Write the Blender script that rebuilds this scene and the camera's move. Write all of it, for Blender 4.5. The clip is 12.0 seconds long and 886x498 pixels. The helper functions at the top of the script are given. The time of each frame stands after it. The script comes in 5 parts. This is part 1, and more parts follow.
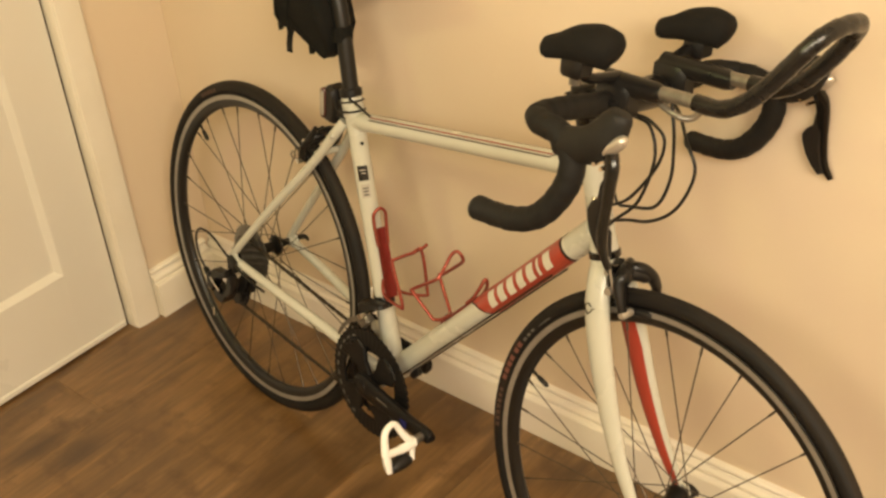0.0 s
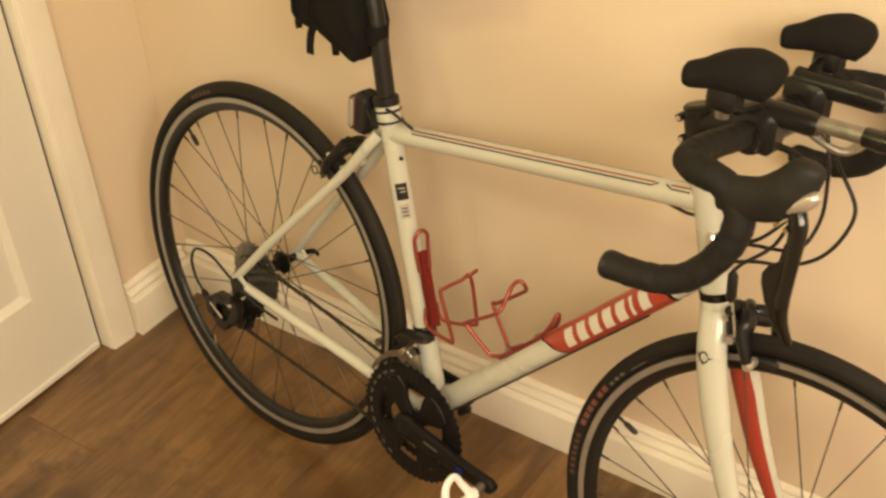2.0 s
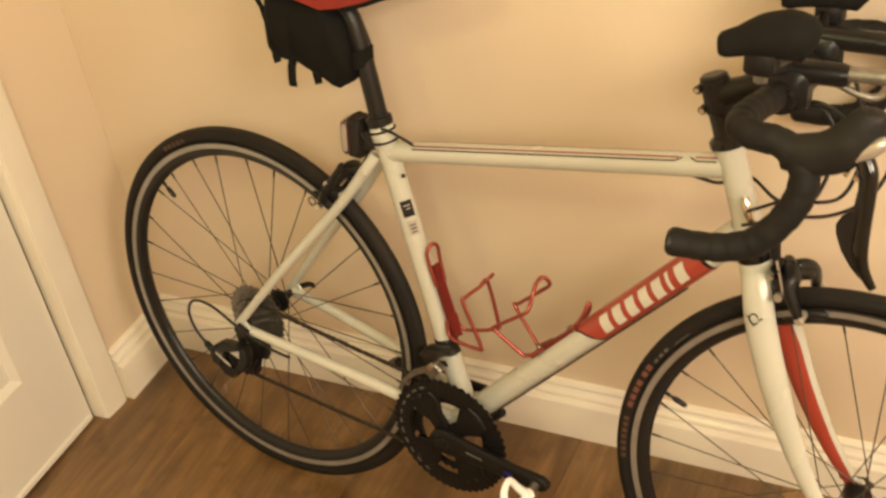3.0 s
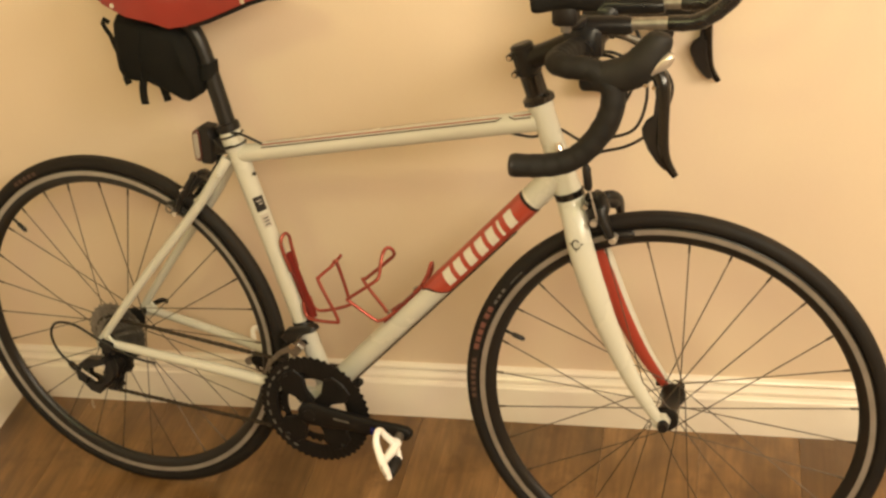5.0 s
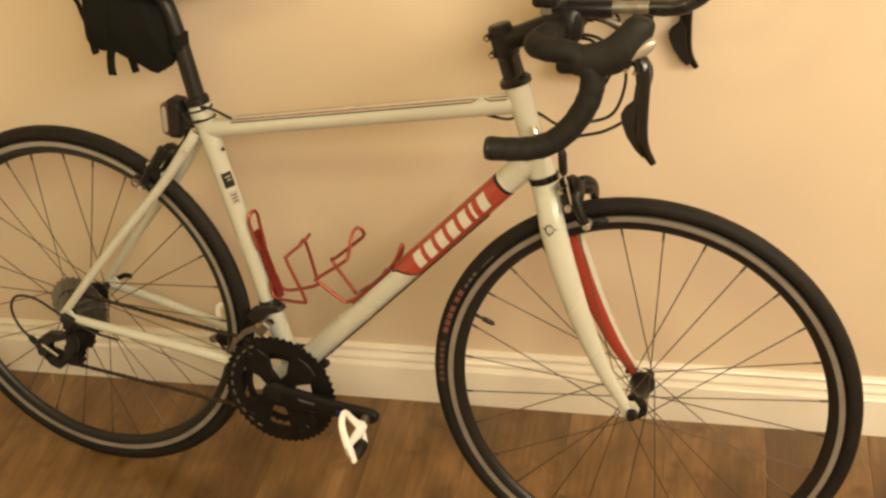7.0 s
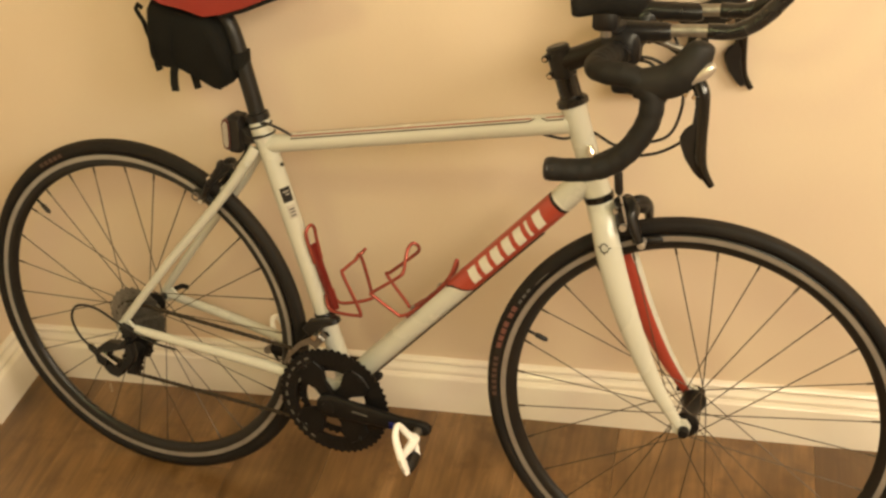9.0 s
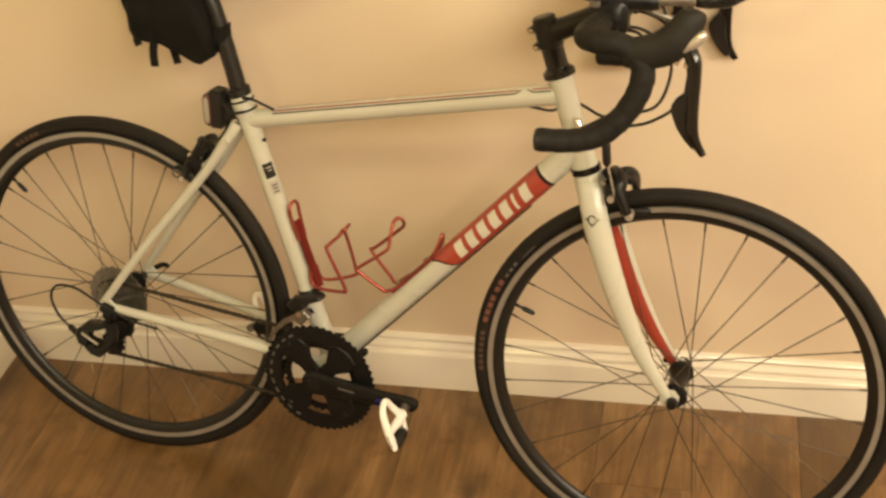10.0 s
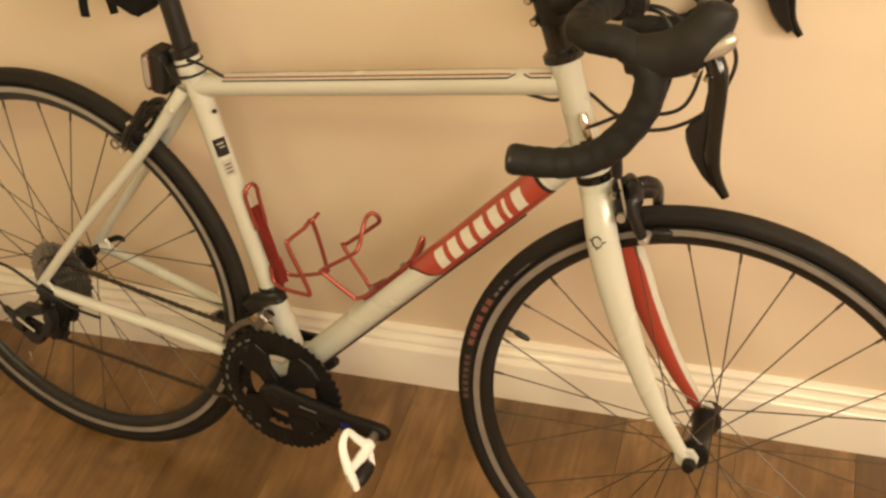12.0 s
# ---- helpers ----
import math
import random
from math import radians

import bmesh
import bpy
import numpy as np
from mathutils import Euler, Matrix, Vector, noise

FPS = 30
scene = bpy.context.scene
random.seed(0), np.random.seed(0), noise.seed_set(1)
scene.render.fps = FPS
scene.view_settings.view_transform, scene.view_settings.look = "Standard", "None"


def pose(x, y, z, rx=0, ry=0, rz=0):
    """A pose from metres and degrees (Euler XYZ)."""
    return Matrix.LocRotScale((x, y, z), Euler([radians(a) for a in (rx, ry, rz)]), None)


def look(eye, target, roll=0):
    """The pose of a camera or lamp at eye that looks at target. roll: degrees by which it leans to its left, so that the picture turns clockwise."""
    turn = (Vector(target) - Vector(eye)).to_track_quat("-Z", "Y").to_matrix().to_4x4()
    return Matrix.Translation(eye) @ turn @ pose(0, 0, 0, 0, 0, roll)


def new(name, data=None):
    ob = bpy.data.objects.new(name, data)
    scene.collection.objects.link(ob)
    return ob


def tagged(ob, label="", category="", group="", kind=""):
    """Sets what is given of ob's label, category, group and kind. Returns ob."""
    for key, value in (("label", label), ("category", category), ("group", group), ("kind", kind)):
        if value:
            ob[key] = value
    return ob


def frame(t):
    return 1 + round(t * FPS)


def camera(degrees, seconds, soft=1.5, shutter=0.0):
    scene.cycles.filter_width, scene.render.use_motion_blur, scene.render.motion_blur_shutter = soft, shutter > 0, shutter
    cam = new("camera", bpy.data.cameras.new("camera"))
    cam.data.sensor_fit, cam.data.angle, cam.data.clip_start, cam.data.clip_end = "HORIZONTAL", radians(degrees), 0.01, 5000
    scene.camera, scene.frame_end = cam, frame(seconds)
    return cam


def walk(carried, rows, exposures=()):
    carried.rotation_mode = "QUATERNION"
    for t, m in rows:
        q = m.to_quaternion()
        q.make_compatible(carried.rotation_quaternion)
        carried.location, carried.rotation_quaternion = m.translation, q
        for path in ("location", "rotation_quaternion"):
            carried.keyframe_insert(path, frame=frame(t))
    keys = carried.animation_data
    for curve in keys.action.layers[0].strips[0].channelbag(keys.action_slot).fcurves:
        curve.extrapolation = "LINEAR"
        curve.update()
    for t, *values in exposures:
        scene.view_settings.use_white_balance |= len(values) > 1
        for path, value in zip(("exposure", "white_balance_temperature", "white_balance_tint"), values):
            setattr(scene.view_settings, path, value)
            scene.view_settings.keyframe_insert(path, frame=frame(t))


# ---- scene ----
LENS = 38.67
VIEWS = (
    (0.0, 1.6681, -1.0514, 1.6657, 42.85, -33.48, -5.48),
    (0.5, 1.5305, -1.1603, 1.6814, 37.50, -34.62, -3.56),
    (1.0, 1.4571, -1.2225, 1.6986, 35.22, -33.81, -0.69),
    (1.5, 1.3991, -1.1233, 1.6794, 34.41, -34.86, -2.96),
    (2.0, 1.2896, -0.9830, 1.6667, 36.79, -37.09, -4.09),
    (2.5, 1.2429, -0.9829, 1.6732, 35.10, -36.65, -5.90),
    (3.0, 1.1253, -1.0782, 1.6818, 30.21, -37.11, -9.47),
    (3.5, 1.1113, -1.1764, 1.6797, 22.70, -37.77, -5.11),
    (3.7, 1.1493, -1.2309, 1.6632, 22.26, -37.32, -5.79),
    (5.3, 1.0435, -1.4508, 1.6728, 14.62, -33.25, -7.36),
    (5.5, 1.0195, -1.4480, 1.6692, 14.19, -33.31, -7.17),
    (6.0, 1.0313, -1.4388, 1.6814, 14.21, -33.25, -3.82),
    (6.5, 1.0652, -1.4215, 1.6702, 14.43, -34.67, -4.62),
    (6.7, 1.0716, -1.4152, 1.6628, 14.01, -34.73, -4.62),
    (8.3, 1.0657, -1.4395, 1.6779, 14.06, -34.61, -6.23),
    (8.5, 1.0695, -1.4345, 1.6910, 14.28, -34.31, -5.99),
    (9.0, 1.0469, -1.4391, 1.6923, 15.73, -34.21, -5.37),
    (9.5, 1.0282, -1.4460, 1.6820, 15.85, -34.75, -4.66),
    (10.0, 1.0139, -1.4410, 1.6792, 13.96, -35.23, -5.04),
    (10.5, 0.9676, -1.4484, 1.6498, 8.35, -37.79, -7.38),
    (11.0, 0.9990, -1.3290, 1.6255, 8.53, -38.39, -3.98),
    (11.5, 1.0462, -1.1140, 1.6011, 16.23, -38.80, -4.58),
    (12.0, 1.0785, -1.0161, 1.5853, 20.18, -40.09, -6.20),
)


def view(x, y, z, yaw, pitch, roll):
    """Camera pose from its place, the turn to its left, the lift and the roll."""
    a, p = radians(yaw), radians(pitch)
    ahead = Vector((-math.sin(a) * math.cos(p), math.cos(a) * math.cos(p), math.sin(p)))
    return look((x, y, z), Vector((x, y, z)) + ahead, roll)


cam = camera(LENS, 12.0, soft=2.6, shutter=0.3)
walk(cam, [(row[0], view(*row[1:])) for row in VIEWS], exposures=[
    (0.0, -0.05, 6600, 8.5), (1.0, 0.04, 6600, 9), (2.0, 0.0, 6600, 9.5), (2.5, 0.04, 6590, 11.4), (3.0, 0.04, 6550, 12), (3.5, 0.04, 6510, 12.5), (5.5, -0.03, 6560, 9.4), (6.0, -0.06, 6560, 9.4), (6.5, -0.07, 6550, 9),
    (9.0, -0.05, 6580, 8.2), (9.5, -0.05, 6570, 9.2), (10.0, -0.03, 6540, 9.6), (10.5, 0.02, 6500, 10.5), (11.0, 0.05, 6465, 12.8), (11.5, 0.03, 6490, 12.9), (12.0, 0.0, 6525, 13.0)])

# ---- light ----
WALL_Y, WALL_X = 0.420, -0.427
ROOM_E, ROOM_S, ROOM_H = 3.4, -2.6, 2.45
world = bpy.data.worlds.new("dim_room")
world.use_nodes = True
world.node_tree.nodes["Background"].inputs[0].default_value = (1.0, 0.86, 0.62, 1)
world.node_tree.nodes["Background"].inputs[1].default_value = 0.04
scene.world = world


def disk_lamp(name, place, target, size, watts, colour=(1.0, 0.855, 0.60)):
    data = bpy.data.lights.new(name, "AREA")
    data.shape, data.size, data.energy, data.color = "DISK", size, watts, colour
    ob = new(name, data)
    ob.matrix_world = look(place, target)
    return ob


disk_lamp("ceiling_lamp_near", (2.55, -1.15, 2.40), (2.0, 0.25, 0.5), 1.20, 98, (1.0, 0.840, 0.65))
disk_lamp("ceiling_lamp_far", (0.30, -1.35, 2.40), (0.1, 0.42, 1.1), 0.30, 9.6, (0.95, 0.93, 0.38))
# Added fill, not a lamp of the room; lifts the middle of the wall.
disk_lamp("fill_light_behind", (1.58, -1.95, 2.40), (1.2, 0.4, 0.8), 1.20, 68)


# ---- materials ----
def material(name, base, rough=0.5, metal=0.0, second=None, scale=30.0, mix=0.5, bump=0.0, bump_scale=200.0,
             coat=0.0, spec=0.5, stretch=(1, 1, 1), rough_vary=0.08):
    """A paint, plastic, rubber or metal with soft blotches of a second tone, uneven gloss and a fine relief."""
    m = bpy.data.materials.new(name)
    m.use_nodes = True
    n, link = m.node_tree.nodes, m.node_tree.links.new
    bsdf = n["Principled BSDF"]
    bsdf.inputs["Metallic"].default_value = metal
    bsdf.inputs["Coat Weight"].default_value = coat
    bsdf.inputs["Coat Roughness"].default_value = 0.08
    bsdf.inputs["Specular IOR Level"].default_value = spec
    co = n.new("ShaderNodeTexCoord")
    mp = n.new("ShaderNodeMapping")
    mp.inputs["Scale"].default_value = stretch
    link(co.outputs["Object"], mp.inputs["Vector"])
    big = n.new("ShaderNodeTexNoise")
    big.inputs["Scale"].default_value, big.inputs["Detail"].default_value = scale, 5.0
    link(mp.outputs[0], big.inputs["Vector"])
    ramp = n.new("ShaderNodeMapRange")
    ramp.inputs["From Min"].default_value, ramp.inputs["From Max"].default_value = 0.35, 0.7
    ramp.inputs["To Max"].default_value = mix
    link(big.outputs["Fac"], ramp.inputs["Value"])
    col = n.new("ShaderNodeMix")
    col.data_type = "RGBA"
    col.inputs["A"].default_value = (*base, 1)
    col.inputs["B"].default_value = (*(second or [c * 0.8 for c in base]), 1)
    link(ramp.outputs[0], col.inputs["Factor"])
    out = col.outputs["Result"]
    link(out, bsdf.inputs["Base Color"])
    fine = n.new("ShaderNodeTexNoise")
    fine.inputs["Scale"].default_value, fine.inputs["Detail"].default_value = bump_scale, 3.0
    link(mp.outputs[0], fine.inputs["Vector"])
    rr = n.new("ShaderNodeMapRange")
    rr.inputs["To Min"].default_value = max(0.02, rough - rough_vary)
    rr.inputs["To Max"].default_value = min(1.0, rough + rough_vary)
    link(big.outputs["Fac"], rr.inputs["Value"])
    link(rr.outputs[0], bsdf.inputs["Roughness"])
    if bump:
        bp = n.new("ShaderNodeBump")
        bp.inputs["Strength"].default_value, bp.inputs["Distance"].default_value = bump, 0.001
        link(fine.outputs["Fac"], bp.inputs["Height"])
        link(bp.outputs[0], bsdf.inputs["Normal"])
    return m


def wood_floor(name):
    """Brown oak-look boards: long grain, cathedral figure, dark knots; each board its own tone and figure."""
    m = bpy.data.materials.new(name)
    m.use_nodes = True
    n, link = m.node_tree.nodes, m.node_tree.links.new
    bsdf = n["Principled BSDF"]
    co, info = n.new("ShaderNodeTexCoord"), n.new("ShaderNodeObjectInfo")
    shift = n.new("ShaderNodeVectorMath")
    shift.operation = "MULTIPLY_ADD"
    comb = n.new("ShaderNodeCombineXYZ")
    for s in "XYZ":
        link(info.outputs["Random"], comb.inputs[s])
    shift.inputs[1].default_value = (7.3, 19.1, 3.7)
    link(comb.outputs[0], shift.inputs[0])
    link(co.outputs["Object"], shift.inputs[2])
    mp = n.new("ShaderNodeMapping")
    mp.inputs["Scale"].default_value = (5.0, 1.6, 1.0)
    link(shift.outputs[0], mp.inputs["Vector"])
    figure = n.new("ShaderNodeTexNoise")
    figure.inputs["Scale"].default_value, figure.inputs["Detail"].default_value = 1.6, 6.0
    figure.inputs["Distortion"].default_value = 1.4
    link(mp.outputs[0], figure.inputs["Vector"])
    mp2 = n.new("ShaderNodeMapping")
    mp2.inputs["Scale"].default_value = (120.0, 5.0, 1.0)
    link(shift.outputs[0], mp2.inputs["Vector"])
    grain = n.new("ShaderNodeTexNoise")
    grain.inputs["Scale"].default_value, grain.inputs["Detail"].default_value = 1.0, 4.0
    link(mp2.outputs[0], grain.inputs["Vector"])
    ramp = n.new("ShaderNodeValToRGB")
    ramp.color_ramp.elements[0].position, ramp.color_ramp.elements[0].color = 0.30, (0.122, 0.070, 0.033, 1)
    ramp.color_ramp.elements[1].position, ramp.color_ramp.elements[1].color = 0.70, (0.295, 0.182, 0.096, 1)
    mid = ramp.color_ramp.elements.new(0.52)
    mid.color = (0.196, 0.115, 0.054, 1)
    link(figure.outputs["Fac"], ramp.inputs[0])
    gm = n.new("ShaderNodeMix")
    gm.data_type, gm.blend_type = "RGBA", "OVERLAY"
    gm.inputs["Factor"].default_value = 0.5
    link(ramp.outputs[0], gm.inputs["A"])
    link(grain.outputs["Fac"], gm.inputs["B"])
    # darker weathered patches
    blot = n.new("ShaderNodeTexNoise")
    blot.inputs["Scale"].default_value, blot.inputs["Detail"].default_value = 14.0, 8.0
    blot.inputs["Roughness"].default_value = 0.66
    link(shift.outputs[0], blot.inputs["Vector"])
    br = n.new("ShaderNodeMapRange")
    br.inputs["From Min"].default_value, br.inputs["From Max"].default_value = 0.53, 0.68
    br.inputs["To Max"].default_value = 0.72
    link(blot.outputs["Fac"], br.inputs["Value"])
    bm_mix = n.new("ShaderNodeMix")
    bm_mix.data_type = "RGBA"
    bm_mix.inputs["B"].default_value = (0.090, 0.046, 0.019, 1)
    link(br.outputs[0], bm_mix.inputs["Factor"])
    # thin dark streaks along the board
    mp4 = n.new("ShaderNodeMapping")
    mp4.inputs["Scale"].default_value = (25.0, 3.4, 1.0)
    link(shift.outputs[0], mp4.inputs["Vector"])
    streak = n.new("ShaderNodeTexNoise")
    streak.inputs["Scale"].default_value, streak.inputs["Detail"].default_value = 1.0, 7.0
    streak.inputs["Roughness"].default_value, streak.inputs["Distortion"].default_value = 0.68, 0.9
    link(mp4.outputs[0], streak.inputs["Vector"])
    sr = n.new("ShaderNodeMapRange")
    sr.inputs["From Min"].default_value, sr.inputs["From Max"].default_value = 0.50, 0.68
    sr.inputs["To Max"].default_value = 0.62
    link(streak.outputs["Fac"], sr.inputs["Value"])
    sm = n.new("ShaderNodeMix")
    sm.data_type = "RGBA"
    sm.inputs["B"].default_value = (0.080, 0.043, 0.020, 1)
    link(sr.outputs[0], sm.inputs["Factor"])
    link(gm.outputs["Result"], sm.inputs["A"])
    link(sm.outputs["Result"], bm_mix.inputs["A"])
    # knots
    mp3 = n.new("ShaderNodeMapping")
    mp3.inputs["Scale"].default_value = (5.0, 2.6, 1.0)
    link(shift.outputs[0], mp3.inputs["Vector"])
    warp = n.new("ShaderNodeTexNoise")
    warp.inputs["Scale"].default_value = 6.0
    link(mp3.outputs[0], warp.inputs["Vector"])
    add = n.new("ShaderNodeVectorMath")
    add.operation = "MULTIPLY_ADD"
    add.inputs[1].default_value = (0.16, 0.16, 0.0)
    link(warp.outputs["Color"], add.inputs[0])
    link(mp3.outputs[0], add.inputs[2])
    vor = n.new("ShaderNodeTexVoronoi")
    vor.inputs["Scale"].default_value = 1.0
    vor.voronoi_dimensions = "2D"
    link(add.outputs[0], vor.inputs["Vector"])
    kr = n.new("ShaderNodeMapRange")
    kr.inputs["From Min"].default_value, kr.inputs["From Max"].default_value = 0.02, 0.22
    kr.inputs["To Min"].default_value, kr.inputs["To Max"].default_value = 0.75, 0.0
    link(vor.outputs["Distance"], kr.inputs["Value"])
    km = n.new("ShaderNodeMix")
    km.data_type = "RGBA"
    km.inputs["B"].default_value = (0.045, 0.024, 0.013, 1)
    link(kr.outputs[0], km.inputs["Factor"])
    link(bm_mix.outputs["Result"], km.inputs["A"])
    hsv, span = n.new("ShaderNodeHueSaturation"), n.new("ShaderNodeMapRange")
    span.inputs["To Min"].default_value, span.inputs["To Max"].default_value = 0.80, 0.95
    hsv.inputs["Saturation"].default_value = 1.13
    link(info.outputs["Random"], span.inputs["Value"])
    link(span.outputs[0], hsv.inputs["Value"])
    link(km.outputs["Result"], hsv.inputs["Color"])
    link(hsv.outputs[0], bsdf.inputs["Base Color"])
    rr = n.new("ShaderNodeMapRange")
    rr.inputs["To Min"].default_value, rr.inputs["To Max"].default_value = 0.28, 0.48
    link(figure.outputs["Fac"], rr.inputs["Value"])
    link(rr.outputs[0], bsdf.inputs["Roughness"])
    bp = n.new("ShaderNodeBump")
    bsdf.inputs["Coat Weight"].default_value, bsdf.inputs["Coat Roughness"].default_value = 0.6, 0.28
    bp.inputs["Strength"].default_value, bp.inputs["Distance"].default_value = 0.25, 0.0006
    link(grain.outputs["Fac"], bp.inputs["Height"])
    link(bp.outputs[0], bsdf.inputs["Normal"])
    return m


WALL = material("cream_emulsion", (0.72, 0.60, 0.45), 0.75, second=(0.67, 0.545, 0.395), scale=2.2, mix=0.55, bump=0.35, bump_scale=90)
GLOSS = material("white_gloss_wood_paint", (0.84, 0.79, 0.69), 0.17, second=(0.70, 0.63, 0.50), scale=5, mix=0.5, bump=0.15, bump_scale=60)
DOORPAINT = material("white_door_paint", (0.74, 0.71, 0.64), 0.30, second=(0.70, 0.65, 0.55), scale=3, mix=0.4, bump=0.15, bump_scale=80)
CEIL = material("white_ceiling_paint", (0.75, 0.71, 0.63), 0.85, scale=3, mix=0.3)
FLOOR = wood_floor("brown_oak_boards")
SEAM_AND_SHADE = material("dark_joint_and_gap_shade", (0.05, 0.03, 0.018), 0.8)
PAINT = material("white_frame_paint", (0.525, 0.525, 0.455), 0.26, second=(0.46, 0.455, 0.385), scale=9, mix=0.35, coat=0.45)
STRIPERED = material("dull_red_stripe", (0.26, 0.050, 0.032), 0.4, coat=0.2)
STRIPEDARK = material("dark_brown_stripe", (0.035, 0.013, 0.010), 0.4, coat=0.2)
RED = material("red_frame_decal", (0.34, 0.050, 0.030), 0.32, second=(0.29, 0.04, 0.024), scale=20, coat=0.3)
DARK = material("black_decal", (0.012, 0.010, 0.009), 0.4, spec=0.3)
CREAM = material("off_white_decal", (0.56, 0.54, 0.46), 0.4, second=(0.49, 0.46, 0.38), scale=40)
GREYDECAL = material("grey_decal", (0.40, 0.37, 0.32), 0.45)
RUBBER = material("black_tyre_rubber", (0.010, 0.009, 0.008), 0.60, second=(0.018, 0.014, 0.011), scale=14, bump=0.4, bump_scale=500, spec=0.2)
TREAD = material("worn_tread_rubber", (0.014, 0.012, 0.010), 0.7, second=(0.034, 0.024, 0.015), scale=10, bump=0.5, bump_scale=700, spec=0.25)
TYRERED = material("faded_red_tyre_print", (0.16, 0.062, 0.045), 0.6, second=(0.09, 0.03, 0.02), scale=300, mix=0.9)
TYREGREY = material("worn_grey_tyre_print", (0.13, 0.12, 0.105), 0.6, second=(0.05, 0.045, 0.04), scale=300, mix=0.9)
TYREBROWN = material("dull_brown_tyre_print", (0.085, 0.04, 0.026), 0.65, second=(0.03, 0.02, 0.015), scale=300, mix=0.9)
TRACK = material("machined_brake_track", (0.40, 0.385, 0.355), 0.40, 0.65, second=(0.25, 0.23, 0.20), scale=22, mix=0.6, bump=0.2, bump_scale=300)
HUBBLACK = material("black_hub_shell", (0.006, 0.0055, 0.005), 0.34, spec=0.25)
RIMBLACK = material("black_rim", (0.010, 0.009, 0.008), 0.35, spec=0.4)
SPOKE = material("dull_steel_spoke", (0.10, 0.082, 0.062), 0.4, 0.7, scale=60)
CHROME = material("polished_silver", (0.75, 0.72, 0.66), 0.16, 1.0, second=(0.6, 0.57, 0.5), scale=50)
STEEL = material("grey_steel", (0.25, 0.235, 0.21), 0.36, 0.85, second=(0.10, 0.092, 0.080), scale=70)
BLACKMETAL = material("black_anodised_metal", (0.0085, 0.008, 0.0078), 0.30, second=(0.013, 0.012, 0.011), scale=40, spec=0.3)
BLACKGLOSS = material("gloss_black_metal", (0.006, 0.0055, 0.005), 0.14, coat=0.12, spec=0.4)
CRANK = material("dark_grey_crank", (0.0075, 0.007, 0.007), 0.42, second=(0.011, 0.010, 0.0095), scale=30, spec=0.2)
TAPE = material("black_bar_tape", (0.0075, 0.007, 0.006), 0.70, second=(0.013, 0.0115, 0.010), scale=60, bump=0.5, bump_scale=420, spec=0.3)
SLEEVE = material("shiny_black_sleeve", (0.009, 0.0085, 0.008), 0.27, second=(0.014, 0.013, 0.012), scale=45, bump=0.3, bump_scale=260, spec=0.5, rough_vary=0.12)
HOOD = material("black_hood_rubber", (0.0095, 0.009, 0.008), 0.60, second=(0.019, 0.017, 0.014), scale=40, bump=0.3, bump_scale=500, spec=0.3)
FOAM = material("black_foam_pad", (0.0075, 0.007, 0.006), 0.9, second=(0.013, 0.0115, 0.010), scale=70, bump=0.6, bump_scale=380, spec=0.2)
FABRIC = material("black_nylon_fabric", (0.0055, 0.0055, 0.0045), 0.85, second=(0.010, 0.0095, 0.008), scale=40, bump=0.7, bump_scale=600, spec=0.2)
POST = material("dark_grey_seatpost", (0.012, 0.0115, 0.0105), 0.38, 0.2, second=(0.018, 0.017, 0.015), scale=30, spec=0.4)
SADDLERED = material("red_saddle_cover", (0.225, 0.020, 0.014), 0.34, second=(0.18, 0.016, 0.011), scale=18, bump=0.2, bump_scale=300, coat=0.15)
ANODRED = material("red_anodised_wire", (0.33, 0.075, 0.054), 0.30, 0.6, second=(0.24, 0.045, 0.032), scale=30)
PLATERED = material("dark_red_plate", (0.20, 0.018, 0.014), 0.38, 0.4, second=(0.13, 0.012, 0.01), scale=60)
WHITEPLASTIC = material("white_pedal_plastic", (0.90, 0.89, 0.85), 0.35, second=(0.80, 0.77, 0.70), scale=50, mix=0.4)
SATIN = material("pale_satin_alloy", (0.62, 0.59, 0.53), 0.34, 0.75, second=(0.5, 0.47, 0.41), scale=60)
BLUE = material("blue_anodised_ring", (0.02, 0.03, 0.22), 0.3, 0.5)
BLACKPLASTIC = material("black_plastic", (0.009, 0.008, 0.0075), 0.42, second=(0.015, 0.013, 0.011), scale=50, spec=0.35)
LENSRED = material("red_light_lens", (0.085, 0.030, 0.024), 0.2, coat=0.5)
LENSGREY = material("pale_reflector_band", (0.36, 0.33, 0.28), 0.3, 0.2)
CABLE = material("black_cable_housing", (0.010, 0.009, 0.008), 0.4, spec=0.4)
CHAIN = material("oily_steel_chain", (0.055, 0.045, 0.034), 0.42, 0.7, second=(0.025, 0.02, 0.015), scale=150)
SILVERTUBE = material("brushed_silver_tube", (0.32, 0.30, 0.26), 0.45, 0.8, second=(0.12, 0.11, 0.10), scale=90)


